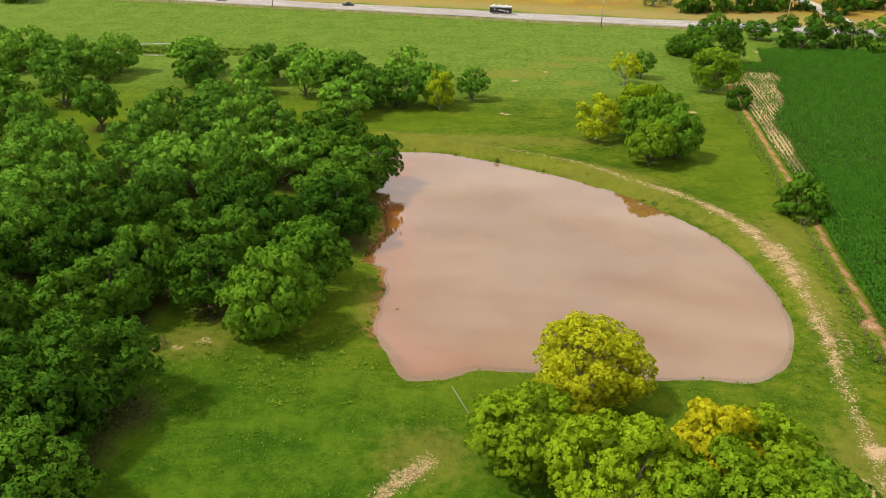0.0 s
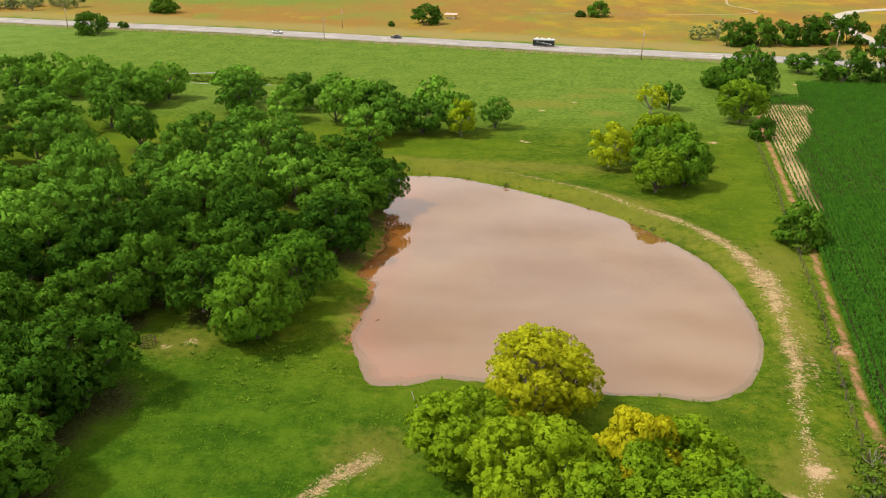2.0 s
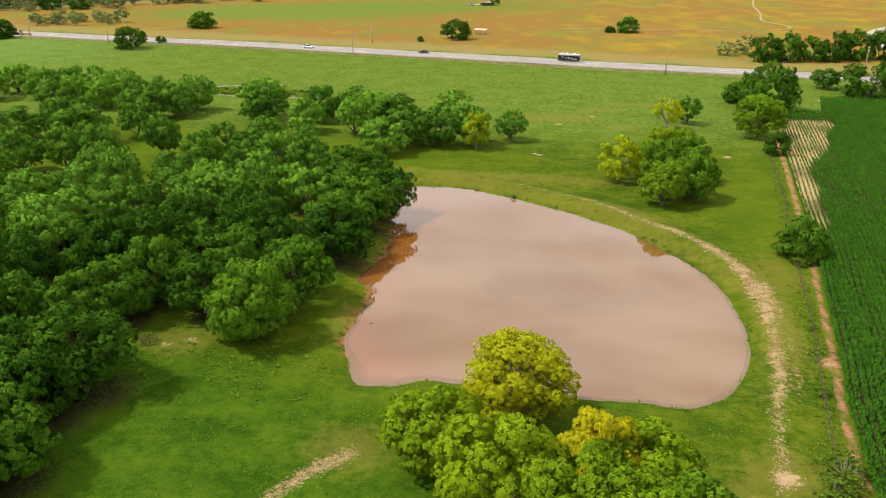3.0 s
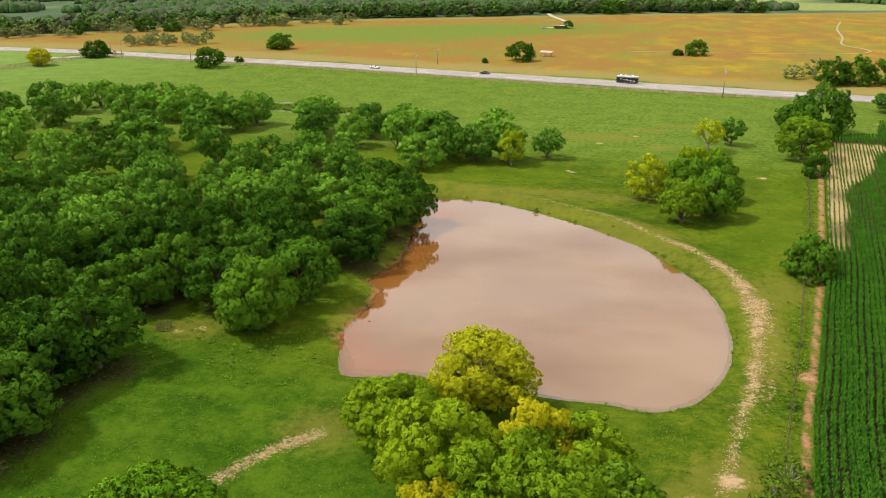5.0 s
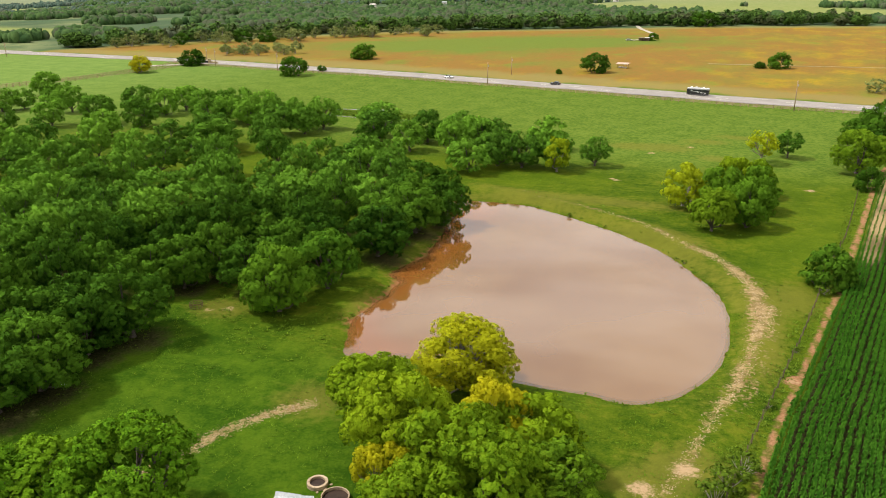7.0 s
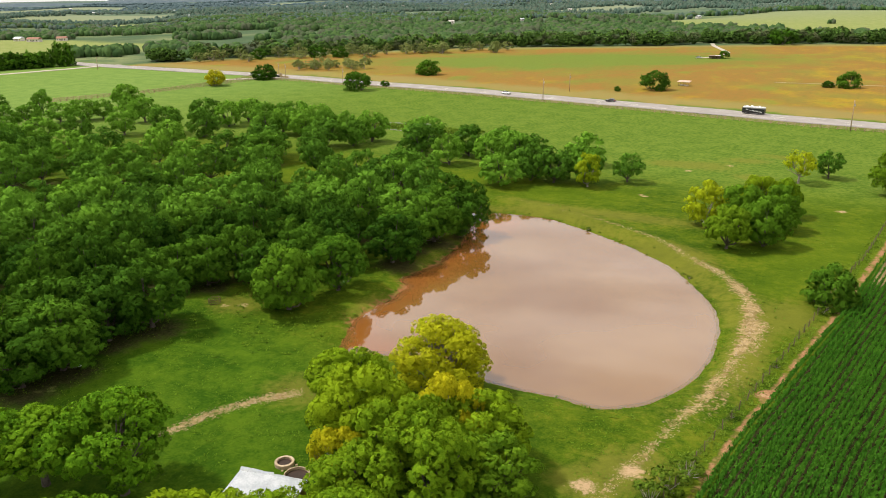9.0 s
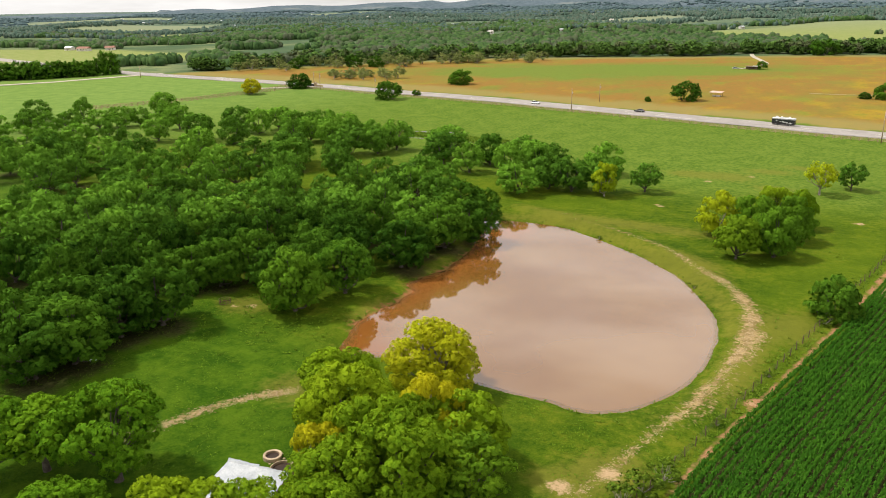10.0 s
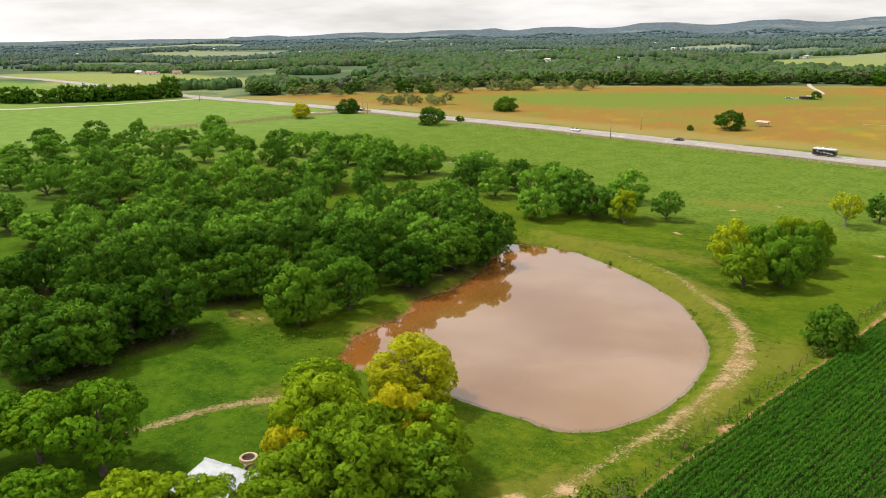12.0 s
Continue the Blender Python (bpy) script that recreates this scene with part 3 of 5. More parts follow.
FENCE_LINE = smooth_line([(46, 45), (50.5, 70), (53, 83), (56.5, 100), (60, 120), (63.5, 140), (67, 157), (72, 191)])
WATER_Z = -0.75


ROAD_LINE = smooth_line([(-1600, 600), (-929, 489), (-769, 461), (-593, 418), (-516, 402), (-435, 389), (-371, 386), (-306, 383), (-255, 378.5), (-198, 371.5), (-130, 361), (-62, 349), (-10, 338.5),
                         (28, 330.5), (60, 324.5), (94, 319), (124, 314.5), (300, 287), (1600, 90)], steps=8)


def road_y(x):
    """North of the highway's middle at x."""
    return np.interp(x, ROAD_LINE[:, 0], ROAD_LINE[:, 1])


def to_line(x, y, line, closed=False):
    """Distance to a line of points."""
    A = line
    B = np.roll(line, -1, 0) if closed else line[1:]
    A = A if closed else A[:-1]
    best = np.full(x.shape, 1e9)
    for (ax, ay), (bx, by) in zip(A, B):
        dx, dy = bx - ax, by - ay
        t = np.clip(((x - ax) * dx + (y - ay) * dy) / (dx * dx + dy * dy + 1e-9), 0, 1)
        best = np.minimum(best, (x - ax - t * dx) ** 2 + (y - ay - t * dy) ** 2)
    return np.sqrt(best)


def inside(x, y, line):
    odd = np.zeros(x.shape, bool)
    for (ax, ay), (bx, by) in zip(line, np.roll(line, -1, 0)):
        if ay != by:
            odd ^= ((ay > y) != (by > y)) & (x < (bx - ax) * (y - ay) / (by - ay) + ax)
    return odd


def shore_distance(x, y):
    """Metres from the water's edge, negative over the water."""
    d = to_line(x, y, SHORE, True)
    return np.where(inside(x, y, SHORE), -d, d)


def step(v, a, b):
    t = np.clip((v - a) / (b - a), 0, 1)
    return t * t * (3 - 2 * t)


def path_x(y):
    return np.interp(y, PATH_LINE[:, 1], PATH_LINE[:, 0])


# far hills: azimuth in degrees from north, height of their crest
HILL_AZ = [-130, -100, -63.6, -63, -62.4, -61.7, -60, -57, -53.6, -50, -49.6, -48.8, -47.3, -46.6, -45.8, -45, -42.3, -39.2, -36, -33.6, -32.5, -31.9, -31.4, -30.9, -30.3, -27.4, -25, -22.8, -21.7, -19, -15.5, -12, -9.5, -6.7, 0, 20, 60]
HILL_Z = [-20, -18, -15, -12, -16, -12, -11, -10, -12, -12, 0, -5, 2, 3, -1, 5, 10, 13, 17, 18, 22, 34, 39.5, 31, 22, 29, 30, 37, 45, 47, 49, 55, 59.5, 62, 60, 48, 20]
HILL_AT = (80.0, -12.0)  # the middle of their arc


def hill_height(x, y):
    """Height of the far hills, which rise beyond 3.7 km; far below the land before that."""
    dx, dy = x - HILL_AT[0], y - HILL_AT[1]
    r, az = np.hypot(dx, dy), np.degrees(np.arctan2(dx, dy))
    crest = np.interp(az, HILL_AZ, HILL_Z)
    foot = -np.interp(az, [-100, -62, -35, -8], [32, 32, 22, 14])
    up = 0.32 * step(r, 3650, 3950) * (0.7 + 0.5 * np.sin(az * 0.9 + 1)) + 0.68 * step(r, 4050, 4600)
    up = np.minimum(up, 1.0) * (1 - 0.4 * step(r, 4620, 4900))
    fold = 2.5 * np.sin(az * 2.3 + r / 140) * np.sin(r / 95 + az) * step(r, 3700, 4000) * (1 - step(r, 4300, 4600))
    return foot + (crest - foot) * up + fold * step(crest - foot, 15, 45)


def terrain(x, y):
    single = np.isscalar(x)
    x, y = np.atleast_1d(np.asarray(x, float)), np.atleast_1d(np.asarray(y, float))
    r = np.hypot(x, y)
    near = r < 420
    z = np.zeros(x.shape)
    z += 0.16 * np.sin(x * 0.045 + 1) * np.cos(y * 0.052) + 0.07 * np.sin(x * 0.17 + y * 0.11)
    xn, yn = x[near], y[near]
    sd = shore_distance(xn, yn)
    zn = z[near]
    crest = to_line(xn, yn, TRACK)
    zn = zn + np.interp(yn, [60, 82, 98, 130, 150], [-0.3, -0.2, 0.35, 0.6, 0.8]) * np.exp(-(crest / 4.5) ** 2)
    bank = WATER_Z - 0.08 + np.where(sd > 0, sd * 0.2, np.maximum(sd * 0.22, -1.5))
    # uneven edge of the bank
    bank = bank + 0.03 * np.sin(xn * 0.53 + 0.4 * yn) * np.sin(yn * 0.41 + 1) + 0.018 * np.sin(xn * 1.3 - 1.1 * yn) + 0.012 * np.sin(xn * 2.4 + 0.9 * yn)
    w = 1 - step(sd, 0.6, 4.8)
    zn = zn * (1 - w) + bank * w
    # shallow ditch between fence and dirt path
    zn -= 0.18 * np.exp(-((xn - path_x(yn) + 2.6) / 1.1) ** 2) * ((yn > 30) & (yn < 200))
    z[near] = zn
    az = np.degrees(np.arctan2(x, y))
    fall = step(r, 650, 2300)
    z += -np.interp(az, [-100, -62, -35, -8], [24, 24, 15, 8]) * fall
    roll = step(r, 800, 1600)
    z += roll * (4.5 * np.sin(x / 170 + 0.7) * np.cos(y / 230) + 3.0 * np.sin((x + y) / 110))
    return float(z[0]) if single else z


def axis(a, b, fine, lo, hi, rings):
    """Even steps from a to b, then growing ones out to lo and hi."""
    mid = np.arange(a, b + fine / 2, fine)
    g = np.linspace(0, 1, rings + 1)[1:]
    grow = (np.exp(g * 5.5) - 1) / (np.exp(5.5) - 1)
    lin = fine * 1.5 * np.arange(1, rings + 1)
    out_lo, out_hi = a - np.maximum(grow * (a - lo), lin), b + np.maximum(grow * (hi - b), lin)
    return np.concatenate([out_lo[::-1], mid, out_hi])


WOOD_TREES = []  # filled below, before the ground is made: x, y, width

# clearings in the far country: centre and half sizes
CLEARINGS = [(-830, 545, 190, 75), (-640, 490, 130, 95), (-90, 1250, 110, 230), (-1330, 1060, 330, 75), (-1720, 1450, 160, 230), (-2550, 1950, 260, 240), (-560, 1820, 150, 45),
             (-769, 1425, 190, 40), (-480, 3135, 220, 45), (-860, 2850, 170, 50), (-1854, 2713, 350, 90), (-330, 1000, 130, 40), (-1050, 2050, 240, 60), (150, 900, 160, 70), (20, 1040, 200, 110), (70, 1400, 210, 230),
             (-508, 1916, 90, 60), (-396, 1854, 80, 50), (-268, 1410, 60, 30), (-232, 1472, 60, 35), (-893, 1839, 60, 50), (-562, 1318, 40, 30), (-440, 1234, 50, 25), (-1656, 2803, 120, 60), (-2400, 2780, 260, 60), (-998, 1235, 50, 30), (-705, 991, 60, 30)]
# north edge of the wildflower field
FIELD_EDGE = [(-3000, 372), (-420, 385), (-395, 440), (-340, 512), (-252, 612), (-205, 636), (-108, 683), (0, 736), (400, 860), (3000, 900)]


def field_depth(x, y):
    """Positive inside the wildflower field, between the highway and the woods."""
    far = np.interp(x, [p[0] for p in FIELD_EDGE], [p[1] for p in FIELD_EDGE])
    west = x + 420
    return np.minimum(np.minimum(y - road_y(x) - 16, far - y), west)


def corn_x(y):
    """Where the rows of corn begin: beside the path, then straight on."""
    return np.where(y < 195, path_x(np.minimum(y, 195)), path_x(np.array([195.0]))[0] + 0.172 * (y - 195))


def corn_side(x, y):
    """Positive inside the corn field, east of the dirt path."""
    north = np.interp(x, [84, 100, 106, 400], [243, 246, 268, 264])
    return np.minimum(np.minimum(x - path_x(y) - 1.3, north - y), 420 - x)


def young_corn(x, y):
    """1 where the corn is young and the pale soil shows between its rows: beside the path and over the field's head."""
    wide = np.interp(y, [138, 188, 197, 225, 236], [3.8, 5.2, 11.0, 13.0, 15.0]) + 0.4 * np.sin(y * 0.31)
    return step(wide - (x - path_x(y) - 1.3), -0.6, 1.4) * step(y, 136, 143) * (1 - step(y + 0.25 * np.sin(x), 233, 240))


BARE_SPOTS = [(44.2, 63.6, 2.1), (40, 58.5, 2.0), (-3, 165.5, 1.0), (15.5, 186, 1.3), (61.5, 190, 1.6), (30, 231, 1.4), (20, 219, 1.5), (14, 187, 0.8), (106, 267.5, 2.2), (55.6, 88.5, 1.1), (75, 203, 1.3), (-75, 244, 2.0), (-87, 193, 1.5), (-84, 182, 1.4), (-29.6, 82.4, 1.2), (-32.4, 80.6, 1.0)]
WORN_SPOTS = [(52.6, 100, 2.4, 14), (24, 228, 9, 7), (34, 240, 8, 4), (38, 218, 6, 4), (12, 226, 7, 5), (-31, 82, 6, 4.5), (-2, 62, 6, 5), (44, 64, 5, 4), (39, 59, 4, 3), (-9, 92, 3, 6), (33, 140, 9, 7), (57, 118, 5, 9), (-260, 340, 12, 8), (15, 165, 26, 5), (44, 250, 10, 4)]


def build_ground():
    xs, ys = axis(-75, 112, 1.05, -4900, 4900, 60), axis(20, 250, 1.05, -4900, 4900, 60)
    X, Y = np.meshgrid(xs, ys)
    x, y = X.ravel(), Y.ravel()
    z = terrain(x, y)
    nx, ny = len(xs), len(ys)
    i, j = np.meshgrid(np.arange(ny - 1), np.arange(nx - 1), indexing="ij")
    F = np.stack([i * nx + j, i * nx + j + 1, (i + 1) * nx + j + 1, (i + 1) * nx + j], -1).reshape(-1, 4)
    me = mesh("ground", np.stack([x, y, z], -1), F, smooth=True)
    r = np.hypot(x, y)
    near = r < 420
    xn, yn = x[near], y[near]

    def store(name, values, default=0.0):
        full = np.full(x.shape, default, np.float32)
        full[near if len(values) != len(x) else slice(None)] = values
        me.attributes.new(name, "FLOAT", "POINT").data.foreach_set("value", full)

    half = np.interp(yn, [40, 60, 70, 85, 98, 112, 125, 140, 152, 166], [0.3, 0.4, 0.6, 1.0, 1.5, 1.9, 1.4, 0.8, 0.5, -0.4])
    d = to_line(xn, yn, TRACK) - half
    d = np.minimum(d, to_line(xn, yn, SPUR) - np.interp(yn, [78, 95], [-0.2, 0.6]))
    d = np.minimum(d, to_line(xn, yn, SOUTH_TRACK) - 0.95)
    store("track", d, 50)
    sd = shore_distance(xn, yn)
    worn = np.exp(-((sd - 2.2) / 2.6) ** 2) * np.where(yn > 110, 0.52, 0.18) + 0.28 * np.exp(-(to_line(xn, yn, TRACK) / 3.5) ** 2)
    for cx, cy, sx, sy in WORN_SPOTS:
        worn += 0.8 * np.exp(-((xn - cx) / sx) ** 2 - ((yn - cy) / sy) ** 2)
    store("worn", worn)
    west = np.exp(-((xn + 9) / 4.5) ** 2) * step(yn, 79, 86) * (1 - step(yn, 150, 158))
    store("mud", np.where(sd < -1.2, 0.9, 0.8 * west * np.exp(-np.maximum(sd, 0) / (0.35 + 1.9 * west))))
    bare = np.zeros(xn.shape)
    for cx, cy, s in BARE_SPOTS:
        bare += 0.92 * np.exp(-((xn - cx) ** 2 + ((yn - cy) * 1.15) ** 2) / (s * s))
    store("bare", bare)
    p = np.abs(xn - path_x(yn)) - np.interp(yn, [40, 110, 180, 228], [0.25, 0.35, 0.45, 0.45])
    spot = np.hypot(xn - 55.6, yn - 88.5) - 1.2
    store("path", np.where(yn > 230, 50, np.minimum(p, spot)), 50)
    c = corn_side(xn, yn)
    store("corn", c, -50)
    pale = young_corn(xn, yn) * np.interp(yn, [140, 175, 200], [0.75, 0.9, 1.0]) * (0.75 + 0.25 * np.sin(yn * 0.23 + xn * 0.1))
    store("pale", pale * (c > 0))
    # mask of that darkened soil, set east where the trees' shade falls
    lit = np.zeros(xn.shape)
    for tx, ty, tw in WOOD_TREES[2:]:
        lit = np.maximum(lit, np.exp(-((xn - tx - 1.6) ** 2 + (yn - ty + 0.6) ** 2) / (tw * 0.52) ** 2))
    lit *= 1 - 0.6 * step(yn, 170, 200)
    store("litter_shade", lit)
    store("dark_grass", np.maximum(1.0 - step(yn + 0.35 * xn, 52, 92), 0.7 * np.exp(-((xn + 22) / 14) ** 2 - ((yn - 76) / 9) ** 2)) * (xn < 40))
    store("meadow", np.minimum(y - 196, road_y(x) - y + 40))
    store("hazy_paddock", np.maximum(step(-x, 120, 330), step(-y, 60, 200)) * step(y, -1000, -990) * (y < road_y(x)) + 0.0)
    fd = field_depth(x, y)
    store("flowers", fd)
    green = 0.6 * np.exp(-((x + 110) / 130) ** 2 - ((y - 590 - 0.34 * x) / 52) ** 2) + 0.2 * np.exp(-((x + 150) / 120) ** 2 - ((y - 480) / 40) ** 2)
    store("greenish", green)
    store("golden", 0.09 * step(x, -60, 90) - 0.03)
    beyond = np.interp(x, [q[0] for q in FIELD_EDGE], [q[1] for q in FIELD_EDGE])
    outer = np.where(x < -430, y - np.interp(x, [-1500, -700, -430], [480, 420, 400]), y - beyond)
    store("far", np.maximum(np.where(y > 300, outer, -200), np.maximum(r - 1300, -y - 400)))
    clear = np.zeros(x.shape)
    for cx, cy, sx, sy in CLEARINGS:
        clear = np.maximum(clear, np.exp(-(((x - cx) / sx) ** 2 + ((y - cy) / sy) ** 2) ** 2))
    store("clearing", clear)
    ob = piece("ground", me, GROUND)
    return tagged(ob, "green pasture with worn tracks, wildflower field and far wooded country", "ground", kind="structure")


def build_hills():
    """Wooded hills along the horizon."""
    az, r = np.radians(np.arange(-110, 50, 0.2)), np.linspace(3600, 4900, 27)
    A, R = np.meshgrid(az, r)
    x, y = (HILL_AT[0] + R * np.sin(A)).ravel(), (HILL_AT[1] + R * np.cos(A)).ravel()
    n, m = len(r), len(az)
    i, j = np.meshgrid(np.arange(n - 1), np.arange(m - 1), indexing="ij")
    F = np.stack([i * m + j, i * m + j + 1, (i + 1) * m + j + 1, (i + 1) * m + j], -1).reshape(-1, 4)
    me = mesh("hills", np.stack([x, y, hill_height(x, y)], -1), F[:, ::-1], smooth=True)
    tagged(piece("hills", me, HILLS), "low wooded hills along the horizon, coloured blue-green by haze", "hills", kind="structure")


def build_pond():
    """The water: a sheet that reaches a little under its banks."""
    xs, ys = np.arange(-20, 52, 1.0), np.arange(70, 162, 1.0)
    X, Y = np.meshgrid(xs, ys)
    x, y = X.ravel(), Y.ravel()
    d = shore_distance(x, y)
    nx, ny = len(xs), len(ys)
    i, j = np.meshgrid(np.arange(ny - 1), np.arange(nx - 1), indexing="ij")
    F = np.stack([i * nx + j, i * nx + j + 1, (i + 1) * nx + j + 1, (i + 1) * nx + j], -1).reshape(-1, 4)
    F = F[(d[F] < 1.2).any(1)]
    used, F = np.unique(F, return_inverse=True)
    me = mesh("pond_water", np.stack([x, y, np.full(x.shape, WATER_Z)], -1)[used], F.reshape(-1, 4), smooth=True)
    me.attributes.new("shore", "FLOAT", "POINT").data.foreach_set("value", d[used].astype(np.float32))
    u, v = x[used], y[used]
    reach = 0.3 + 3.0 * np.exp(-((u + 4) / 9) ** 2 - ((v - 77) / 7) ** 2) + 0.8 * np.exp(-((u - 38) / 8) ** 2 - ((v - 77) / 5) ** 2)
    me.attributes.new("depth", "FLOAT", "POINT").data.foreach_set("value", (-d[used] / reach).astype(np.float32))
    silt = 0.7 * np.exp(-((u + 1) / 9) ** 2 - ((v - 79) / 6) ** 2) + 0.75 * np.exp(-((u + 9) / 6.0) ** 2) * step(v, 76, 84) * (1 - step(v, 150, 160))
    me.attributes.new("silt", "FLOAT", "POINT").data.foreach_set("value", silt.astype(np.float32))
    sheet = piece("water", me, WATER)
    sheet.visible_shadow = False
    tagged(sheet, "still muddy brown pond water mirroring a pale cloudy sky", "water", kind="structure")


def ribbon(name, mat, line, width, lift, label, category, kind="structure"):
    """A flat strip of road laid along a line, following the land."""
    P = np.asarray(line, float)
    T = unit(np.gradient(P, axis=0))
    side = np.stack([-T[:, 1], T[:, 0]], -1)
    w = np.broadcast_to(np.asarray(width, float), (len(P),))[:, None] / 2
    rows = [P + side * w * s for s in (-1.04, -1, 1, 1.04)]
    drop = (-0.3, 0, 0, -0.3)
    V = np.concatenate([np.column_stack([q, np.maximum(terrain(q[:, 0], q[:, 1]), terrain(P[:, 0], P[:, 1])) + lift + dz]) for q, dz in zip(rows, drop)])
    n = len(P)
    F = np.concatenate([np.stack([np.arange(n - 1) + k * n, np.arange(1, n) + k * n, np.arange(1, n) + (k + 1) * n, np.arange(n - 1) + (k + 1) * n], -1) for k in range(3)])
    ob = piece(name, mesh(name, V, F[:, ::-1]), mat)
    return tagged(ob, label, category, kind=kind)


def build_roads():
    xs = np.concatenate([np.arange(-1500, -650, 25), np.arange(-650, 420, 10.0), np.arange(420, 1500, 60)])
    line = np.stack([xs, road_y(xs)], -1)
    road = ribbon("road", ASPHALT, line, 13.6, 0.35, "pale grey two-lane highway with paved shoulders", "road")
    for off in (-0.22, 0.22):
        stripe = ribbon("centre_line", PAINT, line + np.array([0, off]), 0.16, 0.362, "", "")
        stripe.parent = road
        stripe["kind"], stripe["category"] = "", ""
    for off in (-4.1, 4.1):
        stripe = ribbon("edge_line", PAINT, line + np.array([0, off]), 0.2, 0.362, "", "")
        stripe.parent = road
        stripe["kind"], stripe["category"] = "", ""
    ribbon("road", GRAVEL, smooth_line([(-1300, 190), (-700, 205), (-500, 255), (-462, 290), (-442, 325), (-425, 380), (-420, 398)]), 6.0, 0.25, "pale gravel side road leading to the highway", "road")
    ribbon("road", GRAVEL, smooth_line([(165, 330), (172, 380), (178, 430), (200, 480), (240, 508), (330, 520)]), 7.0, 0.3, "pale gravel drive curving away from the highway", "road")
    ribbon("path", GRAVEL, smooth_line([(-42, 585), (-34, 600), (-31, 630), (-36, 650), (-52, 700), (-60, 735)]), 3.4, 0.25, "pale dirt drive to a fenced yard", "path")
    ribbon("path", DRY_PATH, smooth_line([(20, 452), (70, 455), (122, 461), (147, 472), (150, 490), (143, 515), (152, 560), (160, 620), (176, 690)]), 1.4, 0.2, "narrow pale dirt path across the flowers", "path")
    for line, widths in (([(-125, 255), (-118, 257.5), (-110, 256), (-103, 258.5), (-97, 259)], (0.5, 1.5)), ([(-104, 243.5), (-95, 244.8), (-86, 243.2), (-76, 245), (-66, 244.6)], (0.4, 1.1)), ([(-99, 259), (-92, 260.5), (-86, 261)], (0.5, 1.7))):
        P = smooth_line(line)
        wide = widths[0] + (widths[1] - widths[0]) * np.abs(np.sin(np.arange(len(P)) * 0.9 + 0.4))
        ribbon("water", POOL, P, wide, 0.03, "shallow creek water shining between the grass", "water")
    ribbon("path", GRAVEL, smooth_line([(-283, 346), (-272, 356), (-258, 366), (-250, 378)]), 5.0, 0.22, "pale gravel ranch entrance", "path")


# ---- trees ----
EDGE_OAKS = [  # wood beside the pond and the clearing: x, y, width, height
    (-21.2, 84.5, 11.5, 11.6), (-18.5, 95.5, 11, 10.6), (-36.6, 68.3, 11.6, 11.5), (-43, 65, 12, 10.5), (-44, 57, 13, 11.0), (-38.8, 61.5, 10.5, 10.5), (-36.8, 51.5, 11.5, 10.6), (-45, 47.5, 13, 11.3), (-37.6, 45.4, 12.2, 10.4),
    (-17.4, 113, 11.5, 9.8), (-26, 107, 9.5, 9.5), (-30, 101, 10, 9.5), (-19, 121, 11, 9.8), (-16.2, 128.5, 11, 9.8), (-13.5, 137, 11, 10), (-21, 140, 10, 9.5), (-24, 150, 11, 10), (-19, 152, 8.5, 9)]
INNER_OAKS = [  # x, y, width
    (-31, 113, 10), (-33, 124, 10), (-35, 116, 9), (-39, 107, 9), (-46, 116, 10), (-44, 104, 10), (-58, 108, 10), (-48, 98, 9), (-40, 94, 9), (-42, 87, 9), (-31, 91, 10), (-52, 97, 9), (-46, 83, 9),
    (-60, 101, 10), (-60, 91, 9), (-53, 80, 9), (-55, 73, 9), (-61, 85, 10), (-71, 84, 10), (-59, 66, 9), (-67, 68, 8), (-73, 74, 10), (-80, 69, 9), (-85, 66, 10), (-64, 55, 10), (-53, 47, 9)]
MIDDLE_OAKS = [
    (-30, 137, 11), (-39, 138, 10), (-49, 135, 9.5), (-53, 127, 10), (-58, 122, 9), (-67, 119, 10), (-74, 117, 9), (-82, 118, 9.5), (-78, 107, 9), (-82, 101, 9), (-91, 101, 9), (-97, 117, 9), (-97, 136, 9),
    (-83, 129, 10), (-75, 134, 10.5), (-69, 138, 8.5), (-59, 142, 10.5), (-58, 153, 9), (-46, 150, 10.5), (-43, 158, 9), (-28, 145, 10), (-43, 130, 9.5), (-47, 122, 9), (-65, 104, 9.5), (-65, 127, 9), (-34, 155, 9)]
NORTH_OAKS = [
    (-52, 168, 12), (-60, 167, 9), (-41, 170, 9.5), (-52, 178, 10), (-75, 168, 9.5), (-77, 144, 10.5), (-83, 154, 9), (-92, 154, 9), (-101, 151, 10), (-108, 132, 8.5), (-104, 93, 10), (-115, 107, 11), (-102, 106, 12),
    (-118, 125, 10), (-123, 100, 8.5), (-117, 88, 11), (-138, 90, 10), (-121, 178, 13), (-101, 176, 13), (-120, 162, 11), (-132, 161, 9.5), (-126, 146, 10), (-137, 137, 11), (-157, 134, 9.5), (-153, 124, 12)]
WEST_OAKS = [
    (-150, 156, 11), (-162, 152, 12), (-173, 149, 11), (-180, 139, 11), (-175, 122, 13), (-180, 130, 9), (-199, 122, 12), (-188, 176, 10), (-195, 167, 12), (-200, 158, 11), (-214, 156, 12), (-200, 138, 13), (-213, 132, 13),
    (-253, 152, 13), (-246, 164, 14), (-256, 186, 12), (-240, 184, 11), (-240, 195, 10), (-262, 217, 8), (-234, 204, 11), (-229, 211, 12), (-226, 219, 9), (-222, 230, 9), (-201, 219, 12), (-185, 194, 11)]
